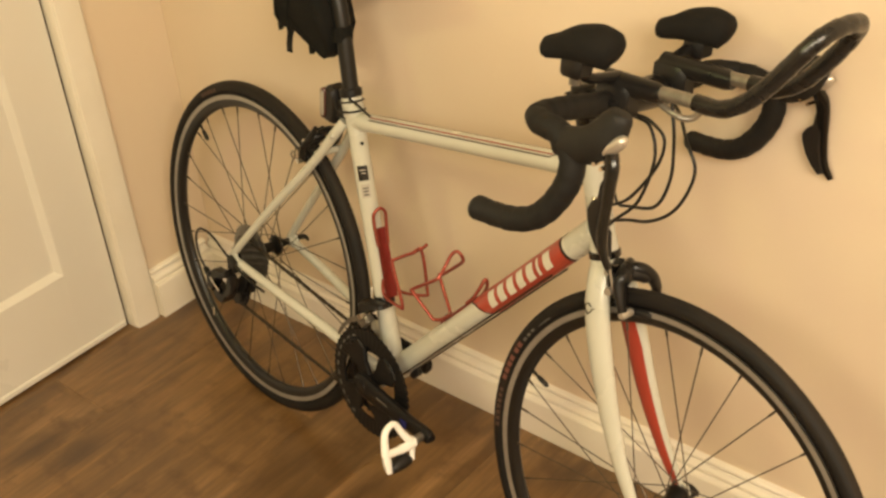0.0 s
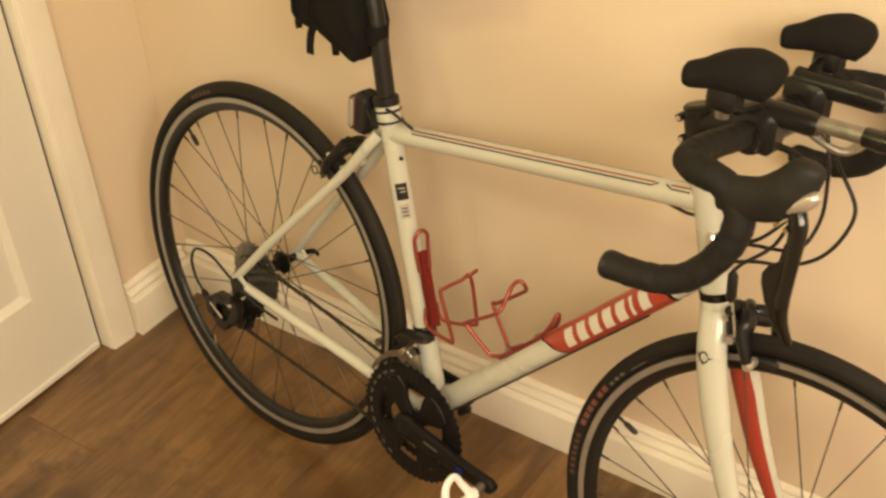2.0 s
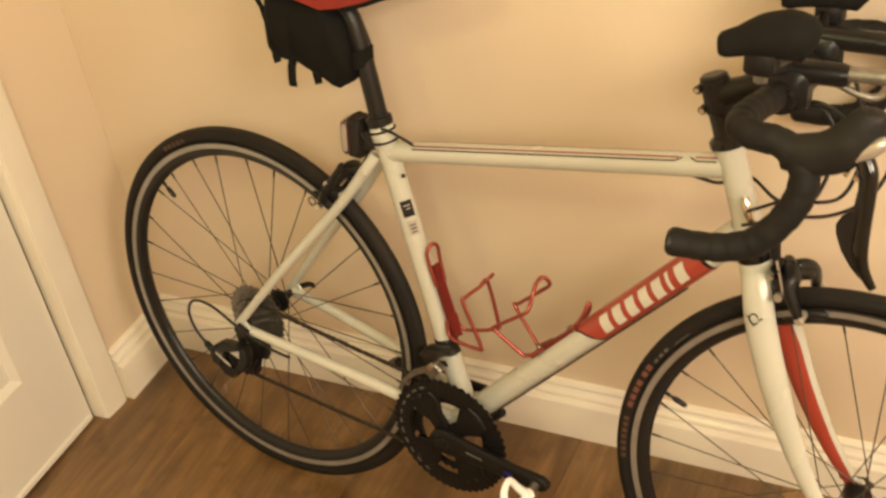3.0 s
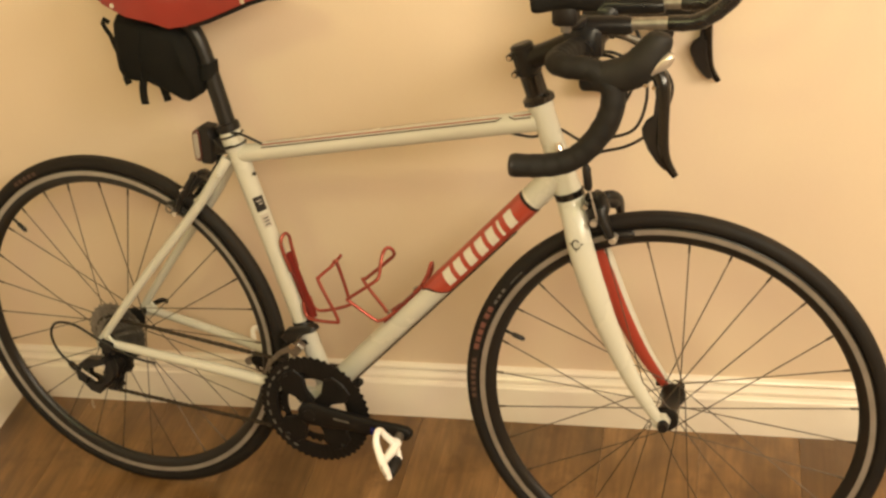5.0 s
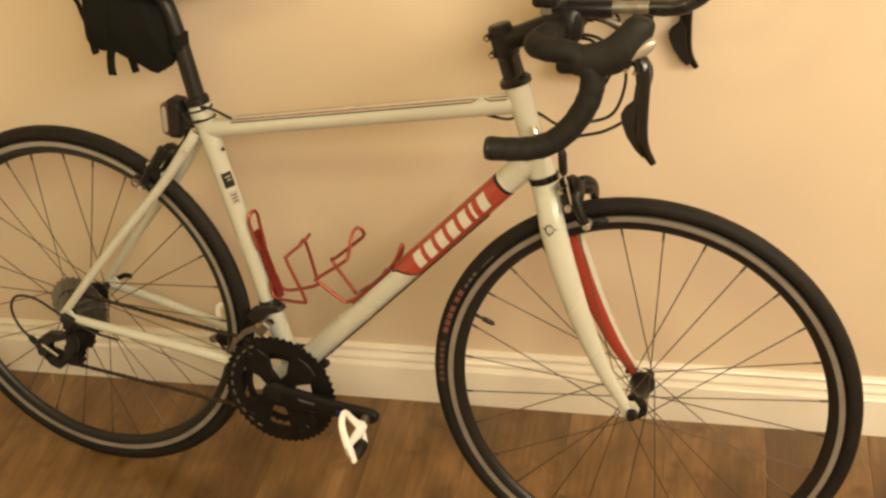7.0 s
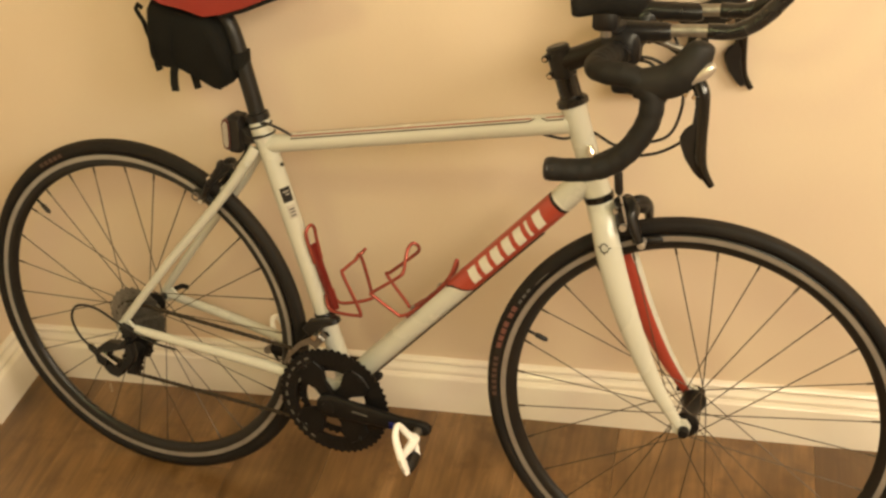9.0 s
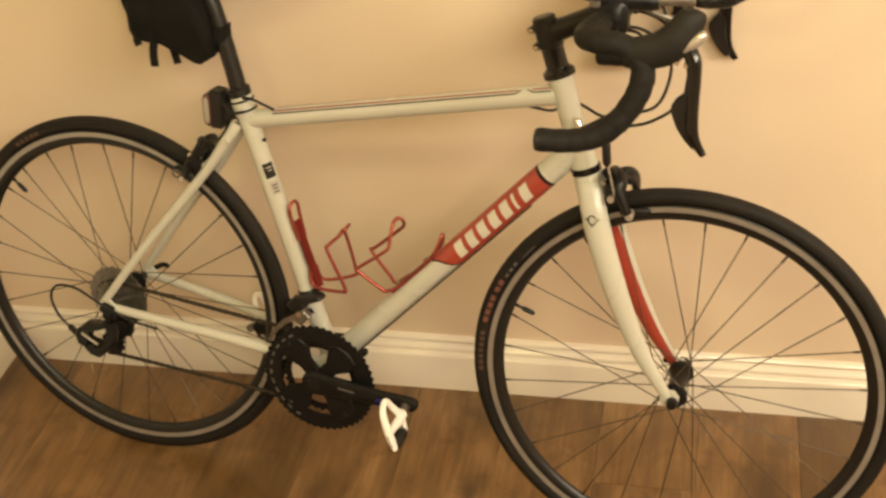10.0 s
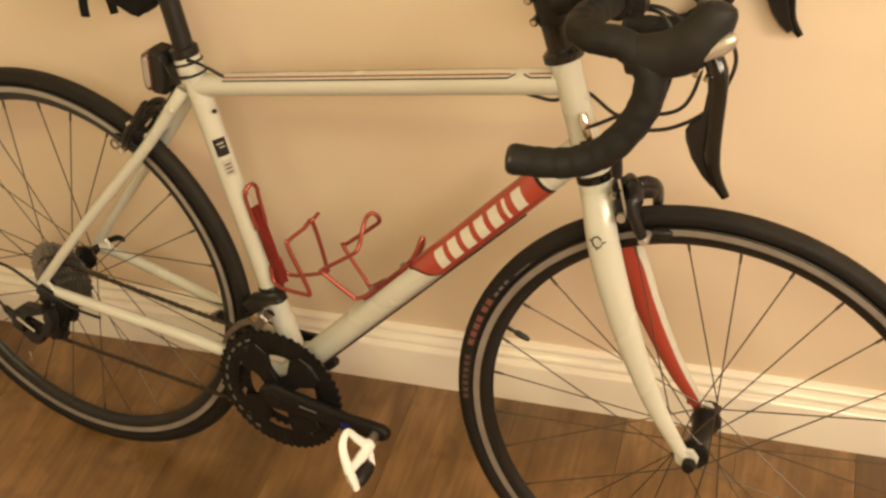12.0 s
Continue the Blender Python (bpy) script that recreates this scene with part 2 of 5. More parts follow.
# ---- mesh helpers ----
class Shape:
    """Collects vertices and faces of one mesh."""

    def __init__(self):
        self.v, self.f = [], []

    def ring_strip(self, rings, closed, caps):
        seg, first = len(rings[0]), len(self.v)
        for ring in rings:
            self.v.extend(tuple(p) for p in ring)
        count = len(rings)
        for i in range(count if closed else count - 1):
            a, b = first + i * seg, first + (i + 1) % count * seg
            for j in range(seg):
                k = (j + 1) % seg
                self.f.append((a + j, b + j, b + k, a + k))
        if caps and not closed:
            self.f.append(tuple(range(first, first + seg)))
            last = first + (count - 1) * seg
            self.f.append(tuple(reversed(range(last, last + seg))))
        return self

    def tube(self, pts, r, seg=14, closed=False, caps=True, flat=None):
        """A round or oval bar along points. r: one radius or one for each point; flat: radius along y over the other."""
        pts = [Vector(p) for p in pts]
        count = len(pts)
        rs = list(r) if isinstance(r, (list, tuple)) else [r] * count
        fl = list(flat) if isinstance(flat, (list, tuple)) else [flat or 1.0] * count
        rings, side = [], None
        for i, p in enumerate(pts):
            a = pts[i - 1] if i or closed else p
            b = pts[(i + 1) % count] if i < count - 1 or closed else p
            d = (b - a).normalized()
            if side is None:
                ref = Vector((0, 1, 0)) if abs(d.y) < 0.9 else Vector((1, 0, 0))
                side = (ref - d * ref.dot(d)).normalized()
            else:
                side = (side - d * side.dot(d)).normalized()
            up = d.cross(side)
            rings.append([p + side * (math.cos(t) * rs[i] * fl[i]) + up * (math.sin(t) * rs[i])
                          for t in (2 * math.pi * j / seg for j in range(seg))])
        return self.ring_strip(rings, closed, caps)

    def lathe(self, c, profile, seg=32, closed=True, axis="y"):
        """A turned body about the axle direction through c; profile: (radius, offset along the axle)."""
        c = Vector(c)
        rings = []
        for i in range(seg):
            t = 2 * math.pi * i / seg
            if axis == "y":
                rings.append([c + Vector((math.cos(t) * r, o, math.sin(t) * r)) for r, o in profile])
            elif axis == "z":
                rings.append([c + Vector((math.cos(t) * r, math.sin(t) * r, o)) for r, o in profile])
            else:
                rings.append([c + Vector((o, math.cos(t) * r, math.sin(t) * r)) for r, o in profile])
        if closed:
            return self.ring_strip(rings, True, False)
        first, m = len(self.v), len(profile)
        for ring in rings:
            self.v.extend(tuple(p) for p in ring)
        for i in range(seg):
            a, b = first + i * m, first + (i + 1) % seg * m
            for j in range(m - 1):
                self.f.append((a + j, b + j, b + j + 1, a + j + 1))
        return self

    def prism(self, outline, lo, hi, bevel=0.0, plane="xz"):
        """An outline given a thickness, with chamfered edges."""
        n = len(outline)
        cx, cz = sum(p[0] for p in outline) / n, sum(p[1] for p in outline) / n
        put = {"xz": lambda a, b, h: (a, h, b), "yz": lambda a, b, h: (h, a, b), "xy": lambda a, b, h: (a, b, h)}[plane]

        def inset(k):
            out = []
            for x, z in outline:
                d = math.hypot(x - cx, z - cz) or 1
                out.append((x - (x - cx) / d * k, z - (z - cz) / d * k))
            return out

        levels = [(lo, bevel), (lo + bevel, 0), (hi - bevel, 0), (hi, bevel)] if bevel else [(lo, 0), (hi, 0)]
        rings = [[put(a, b, h) for a, b in inset(k)] for h, k in levels]
        return self.ring_strip(rings, False, True)

    def box(self, lo, hi, bevel=0.002):
        (x0, y0, z0), (x1, y1, z1) = lo, hi
        b = min(bevel, (x1 - x0) / 3, (y1 - y0) / 3, (z1 - z0) / 3)
        rings = []
        for y, k in ((y0, b), (y0 + b, 0), (y1 - b, 0), (y1, b)):
            a0, a1, c0, c1 = x0 + k, x1 - k, z0 + k, z1 - k
            rings.append([(a0, y, c0 + b), (a0 + b, y, c0), (a1 - b, y, c0), (a1, y, c0 + b),
                          (a1, y, c1 - b), (a1 - b, y, c1), (a0 + b, y, c1), (a0, y, c1 - b)])
        return self.ring_strip(rings, False, True)

    def grid(self, rows):
        first, m = len(self.v), len(rows[0])
        for row in rows:
            self.v.extend(tuple(p) for p in row)
        for i in range(len(rows) - 1):
            for j in range(m - 1):
                a = first + i * m + j
                self.f.append((a, a + 1, a + m + 1, a + m))
        return self

    def mesh(self, name, mat, sharp=40):
        me = bpy.data.meshes.new(name)
        me.from_pydata(self.v, [], self.f)
        bm = bmesh.new()
        bm.from_mesh(me)
        bmesh.ops.recalc_face_normals(bm, faces=bm.faces)
        bm.to_mesh(me)
        bm.free()
        me.polygons.foreach_set("use_smooth", [True] * len(me.polygons))
        me.set_sharp_from_angle(angle=radians(sharp))
        me.materials.append(mat)
        return me


def curve(pts, n=6, closed=False):
    """A smooth line through points."""
    p = [Vector(q) for q in pts]
    out, m = [], len(p)
    for i in range(m if closed else m - 1):
        a, b, c, d = (p[(i - 1) % m], p[i], p[(i + 1) % m], p[(i + 2) % m]) if closed else (
            p[max(i - 1, 0)], p[i], p[i + 1], p[min(i + 2, m - 1)])
        for k in range(n):
            t = k / n
            out.append(0.5 * (2 * b + (c - a) * t + (2 * a - 5 * b + 4 * c - d) * t * t + (3 * b - a - 3 * c + d) * t ** 3))
    if not closed:
        out.append(p[-1])
    return out


# The frame's drawing stretched and sheared to fit the camera's view, and all that steers turned a little about the head
# tube.
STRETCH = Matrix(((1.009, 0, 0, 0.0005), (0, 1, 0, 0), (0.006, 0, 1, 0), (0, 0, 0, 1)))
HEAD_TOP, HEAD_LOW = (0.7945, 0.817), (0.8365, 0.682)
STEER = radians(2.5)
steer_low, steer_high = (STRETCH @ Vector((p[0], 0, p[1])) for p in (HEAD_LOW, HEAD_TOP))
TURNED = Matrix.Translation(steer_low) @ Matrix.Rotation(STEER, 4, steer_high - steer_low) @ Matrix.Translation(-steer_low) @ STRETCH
# Derailleur and crankset are nudged to fit the camera's view.
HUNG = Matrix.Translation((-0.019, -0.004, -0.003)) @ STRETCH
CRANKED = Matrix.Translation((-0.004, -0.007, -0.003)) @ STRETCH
STEERED = ("fork_crown", "stem", "handlebar", "aero_bar_clamp", "front_brake")


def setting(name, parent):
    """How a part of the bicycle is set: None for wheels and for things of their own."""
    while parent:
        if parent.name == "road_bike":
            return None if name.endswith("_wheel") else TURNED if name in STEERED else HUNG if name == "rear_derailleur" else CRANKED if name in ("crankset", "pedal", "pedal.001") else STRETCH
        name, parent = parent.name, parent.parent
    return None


def part(name, shape, mat, parent, label="", sharp=40):
    """One mesh object under a thing or under a part."""
    if isinstance(shape, Shape):
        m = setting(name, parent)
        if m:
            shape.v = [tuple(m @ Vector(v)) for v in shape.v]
    ob = new(name, shape.mesh(name, mat, sharp) if isinstance(shape, Shape) else shape)
    ob.parent = parent
    if label:
        tagged(ob, label)
    return ob


# ---- the room ----
def structure(name, shape, mat, label, sharp=30):
    return tagged(new(name, shape.mesh(name, mat, sharp)), label, name.split("_")[0], kind="structure")


floor = structure("floor", Shape().box((WALL_X - 0.25, ROOM_S - 0.1, -0.06), (ROOM_E + 0.1, WALL_Y + 0.1, -0.006), 0.001),
                  SEAM_AND_SHADE, "dark underlay beneath brown oak-look floor boards")
structure("wall_north", Shape().box((WALL_X - 0.1, WALL_Y, -0.01), (ROOM_E + 0.1, WALL_Y + 0.1, ROOM_H), 0.001), WALL,
          "plain cream-painted plaster wall, slightly uneven")
DOOR_Y0, DOOR_Y1, DOOR_H = 0.160 - 0.762, 0.160, 1.98
structure("wall_west", Shape().box((WALL_X - 0.1, DOOR_Y1 + 0.02, -0.01), (WALL_X, WALL_Y, ROOM_H), 0.001), WALL,
          "narrow cream-painted wall between door frame and corner")
structure("wall_west_beyond", Shape().box((WALL_X - 0.1, ROOM_S, -0.01), (WALL_X, DOOR_Y0 - 0.02, ROOM_H), 0.001), WALL,
          "cream-painted plaster wall beyond the door")
structure("wall_west_lintel", Shape().box((WALL_X - 0.1, DOOR_Y0 - 0.02, DOOR_H + 0.03), (WALL_X, DOOR_Y1 + 0.02, ROOM_H), 0.001), WALL,
          "cream-painted wall above the door")
structure("wall_south", Shape().box((WALL_X - 0.1, ROOM_S - 0.1, -0.01), (ROOM_E + 0.1, ROOM_S, ROOM_H), 0.001), WALL,
          "plain cream-painted wall behind the camera")
structure("wall_east", Shape().box((ROOM_E, ROOM_S, -0.01), (ROOM_E + 0.1, WALL_Y, ROOM_H), 0.001), WALL, "plain cream-painted end wall")
structure("ceiling", Shape().box((WALL_X - 0.1, ROOM_S - 0.1, ROOM_H), (ROOM_E + 0.1, WALL_Y + 0.1, ROOM_H + 0.08), 0.001), CEIL,
          "plain white painted ceiling")

# moulded skirting: plinth, step, ogee and rounded top bead (offset from wall, height)
SKIRT = [(0.0, 0.0), (0.027, 0.0), (0.027, 0.0800), (0.0262, 0.0835), (0.0240, 0.0858), (0.0195, 0.0868), (0.0160, 0.0872), (0.0155, 0.0892), (0.0172, 0.0915),
         (0.0182, 0.0945), (0.0172, 0.0985), (0.0140, 0.1020), (0.0095, 0.1045), (0.0062, 0.1056), (0.0055, 0.1078), (0.0095, 0.1092), (0.0120, 0.1115),
         (0.0118, 0.1145), (0.0095, 0.1172), (0.0053, 0.1188), (0.0, 0.1192)]
sk = Shape()
sk.ring_strip([[(x, WALL_Y - o, z) for o, z in SKIRT] for x in (WALL_X + 0.0015, ROOM_E)], False, True)
structure("baseboard_north", sk, GLOSS, "white gloss moulded skirting board along the cream wall", 25)
sk = Shape()
sk.ring_strip([[(WALL_X + o, y, z) for o, z in SKIRT] for y in (DOOR_Y1 + 0.072, WALL_Y - 0.0275)], False, True)
structure("baseboard_west", sk, GLOSS, "short white gloss moulded skirting beside the door frame", 25)

# door frame: jamb and rounded architrave
ARCH = [(0.0, 0.0), (0.0, 0.0075), (0.0015, 0.0090), (0.012, 0.0105), (0.030, 0.0125), (0.044, 0.0135), (0.054, 0.0125), (0.060, 0.008), (0.062, 0.0)]
trim = Shape()
trim.ring_strip([[(WALL_X + h, DOOR_Y1 + 0.010 + o, z) for o, h in ARCH] for z in (0.0, DOOR_H + 0.09)], False, True)
trim.ring_strip([[(WALL_X + h, DOOR_Y0 - 0.010 - o, z) for o, h in ARCH] for z in (0.0, DOOR_H + 0.09)], False, True)
structure("trim_architrave", trim, GLOSS, "white gloss moulded door architrave", 25)
DX = WALL_X - 0.022
jamb = Shape()
jamb.box((WALL_X - 0.1, DOOR_Y1 + 0.0065, 0.0), (WALL_X + 0.004, DOOR_Y1 + 0.0195, DOOR_H + 0.02), 0.002)
jamb.box((WALL_X - 0.1, DOOR_Y0 - 0.0195, 0.0), (WALL_X + 0.004, DOOR_Y0 - 0.0065, DOOR_H + 0.02), 0.002)
# Dark strip filling the door gap: the gap's shade put into colour.
structure("trim_seal", Shape().box((DX - 0.030, DOOR_Y1 + 0.0005, 0.0), (DX - 0.0040, DOOR_Y1 + 0.0060, DOOR_H), 0.0002), SEAM_AND_SHADE, "thin dark strip standing in for the shade in the gap beside the door")
structure("trim_jamb", jamb, GLOSS, "white gloss door jamb beside the closed door")

# panelled door, closed, a little behind the wall's face
door = tagged(new("door_1"), "closed white painted panelled interior door", "door", kind="structure")
stile = Shape()
stile.box((DX - 0.038, DOOR_Y0, 0.004), (DX, DOOR_Y0 + 0.113, DOOR_H), 0.0002)
stile.box((DX - 0.038, DOOR_Y1 - 0.113, 0.004), (DX, DOOR_Y1, DOOR_H), 0.0002)
for z0, z1 in ((0.004, 0.204), (0.80, 0.95), (DOOR_H - 0.11, DOOR_H)):
    stile.box((DX - 0.038, DOOR_Y0 + 0.113, z0), (DX, DOOR_Y1 - 0.113, z1), 0.0002)
mid_y = (DOOR_Y0 + DOOR_Y1) / 2
for z0, z1 in ((0.204, 0.80), (0.95, DOOR_H - 0.11)):
    stile.box((DX - 0.038, mid_y - 0.05, z0), (DX, mid_y + 0.05, z1), 0.0002)
part("door_leaf", stile, DOORPAINT, door)
part("door_foot", Shape().box((DX - 0.002, DOOR_Y0 + 0.002, 0.005), (DX + 0.005, DOOR_Y1 - 0.002, 0.019), 0.003), DOORPAINT, door, "painted bead along the foot of the door")
for z0, z1 in ((0.204, 0.80), (0.95, DOOR_H - 0.11)):
    for y0, y1 in ((DOOR_Y0 + 0.113, mid_y - 0.05), (mid_y + 0.05, DOOR_Y1 - 0.113)):
        pan = Shape()
        rings = []
        for k, x in ((0.0, DX - 0.0002), (0.002, DX - 0.0006), (0.014, DX - 0.0125), (0.016, DX - 0.0130), (0.026, DX - 0.0130)):
            rings.append([(x, y0 + k, z0 + k), (x, y1 - k, z0 + k), (x, y1 - k, z1 - k), (x, y0 + k, z1 - k)])
        pan.ring_strip(rings, False, False)
        pan.box((DX - 0.022, y0 + 0.020, z0 + 0.020), (DX - 0.0128, y1 - 0.020, z1 - 0.020), 0.0002)
        part("door_panel", pan, DOORPAINT, door, sharp=20)


# ---- the bicycle ----
# Local frame: x forward from the rear axle, y towards the wall, z up in the plane of the frame.
bike = new("road_bike")
bike.matrix_world = Matrix(((0.9886, 0.1484, 0.0247, -0.0081), (-0.1504, 0.9752, 0.1625, 0.1814),
                            (0.0, -0.1644, 0.9864, 0.0010), (0, 0, 0, 1)))
tagged(bike, "white road bicycle with red details leaning against the cream wall", "bicycle")

BB, SEAT_TOP = (0.402, 0.262), (0.2665, 0.735)
REAR, FRONT = (0.0, 0.335), (1.0063, 0.335)


def xz(p, y=0.0):
    return Vector((p[0], y, p[1]))


def on(a, b, s):
    return xz(a).lerp(xz(b), s)


part("seat_tube", Shape().tube([xz(BB), on(BB, SEAT_TOP, 0.3), on(BB, SEAT_TOP, 0.9), xz(SEAT_TOP)], [0.0175, 0.0160, 0.0160, 0.0168], 24), PAINT, bike)
TT_A, TT_B = (0.274, 0.693), (0.792, 0.789)
part("top_tube", Shape().tube([xz(TT_A), on(TT_A, TT_B, 0.1), on(TT_A, TT_B, 0.85), xz(TT_B)], [0.0150, 0.0152, 0.0157, 0.0160], 24), PAINT, bike)
DT_A, DT_B = BB, (0.820, 0.705)
part("down_tube", Shape().tube([xz(DT_A), on(DT_A, DT_B, 0.1), on(DT_A, DT_B, 0.9), xz(DT_B)], [0.0185, 0.0195, 0.0200, 0.0205], 28), PAINT, bike)
part("head_tube", Shape().tube([on(HEAD_LOW, HEAD_TOP, s) for s in (0, 0.04, 0.1, 0.5, 0.9, 0.96, 1)],
                               [0.0205, 0.0205, 0.0192, 0.0175, 0.0178, 0.0190, 0.0190], 26), PAINT, bike)
part("bottom_bracket_shell", Shape().lathe(xz(BB), [(0.0, -0.035), (0.0205, -0.035), (0.0215, -0.033), (0.0215, 0.033), (0.0205, 0.035), (0.0, 0.035)], 28, False), PAINT, bike)
for side in (-1, 1):
    stay = curve([(0.262, side * 0.010, 0.688), (0.248, side * 0.020, 0.664), (0.196, side * 0.030, 0.592), (0.092, side * 0.051, 0.467), (0.002, side * 0.067 - 0.004, 0.350)], 8)
    part("seatstay", Shape().tube(stay, [0.0098 - 0.0026 * i / (len(stay) - 1) for i in range(len(stay))], 16), PAINT, bike)
    stay = curve([(0.388, side * 0.026, 0.266), (0.340, side * 0.034, 0.276), (0.240, side * 0.048, 0.298), (0.104, side * 0.061, 0.3190), (0.000, side * 0.067 - 0.004, 0.336)], 8)
    part("chainstay", Shape().tube(stay, [0.0115 - 0.0035 * i / (len(stay) - 1) for i in range(len(stay))], 16), PAINT, bike)
    drop = Shape().prism([(-0.016, 0.324), (-0.014, 0.342), (-0.002, 0.354), (0.012, 0.352), (0.022, 0.340), (0.018, 0.328), (0.002, 0.320)],
                         side * 0.069 - 0.007, side * 0.069 - 0.001, 0.001)
    part("dropout", drop, PAINT, bike)
part("seatstay_bridge", Shape().tube([(0.203, -0.026, 0.612), (0.203, 0.026, 0.612)], 0.006, 12), PAINT, bike)


def tube_patch(a, b, r, s0, s1, edge, mat, name, label="", n=64, m=20):
    """A decal on a tube from a to b: edge(s) gives its lowest and highest angle; 0 faces sideways to the right, 90 up."""
    A, B = xz(a), xz(b)
    d = (B - A).normalized()
    up = Vector((-d.z, 0, d.x))
    rows = []
    for i in range(n + 1):
        s = s0 + (s1 - s0) * i / n
        lo, hi = edge(i / n)
        p = A + d * s
        rows.append([p + (Vector((0, -1, 0)) * math.cos(t) + up * math.sin(t)) * r
                     for t in (radians(lo + (hi - lo) * j / m) for j in range(m + 1))])
    return part(name, Shape().grid(rows), mat, bike, label)


# red panel of the down tube, with a dark and a pale outline, and plain pale blocks where the lettering stands
def panel_edge(grow):
    def edge(u):
        low = -78 - grow
        high = 84 + grow
        if u < 0.17:
            k = u / 0.17
            low = -78 - grow + (1 - k * k * (3 - 2 * k)) * 124
        return low, high
    return edge


P0, P1 = 0.303, 0.545
tube_patch(DT_A, DT_B, 0.02035, P0 - 0.007, P1 + 0.010, panel_edge(7), CREAM, "decal_outline", "pale outline of the red panel")
tube_patch(DT_A, DT_B, 0.02055, P0 - 0.004, P1 + 0.006, panel_edge(3), DARK, "decal_outline", "thin black outline of the red panel")
tube_patch(DT_A, DT_B, 0.02080, P0, P1, panel_edge(0), RED, "decal_panel", "red panel on the white down tube")
for i in range(7):
    s = P0 + 0.046 + i * 0.0268
    w = 0.0185 if i not in (5,) else 0.010
    if i == 6:
        s -= 0.009
    A, B = xz(DT_A), xz(DT_B)
    d = (B - A).normalized()
    up = Vector((-d.z, 0, d.x))
    def mark_strip(s0, s1, lo, hi, label=""):
        rows = []
        for a in range(3):
            row = []
            for j in range(13):
                t = radians(lo + (hi - lo) * j / 12)
                lean = 0.006 * ((t - radians(4)) / radians(70))
                row.append(A + d * (s0 + (s1 - s0) * a / 2 + lean) + (Vector((0, -1, 0)) * math.cos(t) + up * math.sin(t)) * 0.0217)
            rows.append(row)
        part("decal_block", Shape().grid(rows), CREAM, bike, label)

    mark_strip(s, s + (0.006 if w < 0.012 else w - 0.001), -30, 40, "pale block mark on the red panel" if i == 0 else "")

# pin stripes of the top tube, broken by a small notch with slanting ends
UPPER, LOWER = (51, 60), (33, 41)
for s0, s1, start, end, mat, label in ((0.058, 0.470, UPPER, UPPER, STRIPERED, "thin red stripe along the top tube"), (0.058, 0.466, LOWER, LOWER, STRIPEDARK, "thin dark stripe along the top tube"),
                                       (0.466, 0.4755, LOWER, UPPER, STRIPEDARK, ""), (0.4855, 0.4945, UPPER, LOWER, STRIPEDARK, ""), (0.4945, 0.521, LOWER, LOWER, STRIPEDARK, ""),
                                       (0.4925, 0.521, UPPER, UPPER, STRIPERED, ""), (0.058, 0.470, (120, 129), (120, 129), STRIPERED, ""), (0.4925, 0.521, (120, 129), (120, 129), STRIPERED, "")):
    tube_patch(TT_A, TT_B, 0.0163, s0, s1, lambda u, p=start, q=end: (p[0] + (q[0] - p[0]) * u, p[1] + (q[1] - p[1]) * u), mat, "pin_stripe", label, 12, 3)
# seat tube marks
tube_patch(BB, SEAT_TOP, 0.0164, 0.348, 0.374, lambda u: (-80, -16), DARK, "decal_badge", "small black square badge on the seat tube", 6, 8)
tube_patch(BB, SEAT_TOP, 0.0167, 0.3655, 0.3675, lambda u: (-66, -30), GREYDECAL, "decal_bar", "", 4, 6)
tube_patch(BB, SEAT_TOP, 0.0167, 0.3600, 0.3618, lambda u: (-66, -40), GREYDECAL, "decal_bar", "", 4, 6)
tube_patch(BB, SEAT_TOP, 0.0164, 0.318, 0.342, lambda u: (-76, -22), GREYDECAL, "decal_badge", "pale grey sticker on the seat tube", 6, 8)
for s0 in (0.322, 0.328, 0.3335):
    tube_patch(BB, SEAT_TOP, 0.0167, s0, s0 + 0.0028, lambda u: (-66, -34), TYREGREY, "decal_bar", "", 3, 4)
part("frame_bolt", Shape().tube([(0.3085, -0.0095, 0.665), (0.3105, -0.0108, 0.6655)], 0.0032, 12), BLACKMETAL, bike, "small black bolt in the seat tube")
part("stay_bolt", Shape().tube([(0.252, -0.026, 0.662), (0.250, -0.0320, 0.663)], 0.0042, 12), PAINT, bike)

# ---- headset, fork ----
hd = (xz(HEAD_TOP) - xz(HEAD_LOW)).normalized()


def head(s, y=0.0, fwd=0.0):
    """A point s metres up the steering axis from the lower end of the head tube."""
    p = xz(HEAD_LOW) + hd * s + Vector((hd.z, 0, -hd.x)) * fwd
    p.y = y
    return p


HL = (xz(HEAD_TOP) - xz(HEAD_LOW)).length
part("headset_lower_cup", Shape().tube([head(-0.011), head(-0.010), head(-0.001), head(0.0)], [0.0215, 0.0228, 0.0228, 0.0212], 28), BLACKGLOSS, bike, "black ring below the head tube")
part("headset_upper_cup", Shape().tube([head(HL), head(HL + 0.001), head(HL + 0.009), head(HL + 0.014)], [0.0215, 0.0235, 0.0235, 0.0180], 28), BLACKGLOSS, bike)
part("headset_spacer", Shape().tube([head(HL + 0.013), head(HL + 0.046)], 0.0165, 28), BLACKGLOSS, bike, "gloss black headset spacers")
fork = part("fork_crown", Shape().tube([head(-0.011), head(-0.018), head(-0.035), head(-0.052)], [0.0215, 0.0222, 0.0228, 0.0195], 28,
                                       flat=[1.0, 1.05, 1.25, 1.55]), PAINT, bike, "white fork crown")
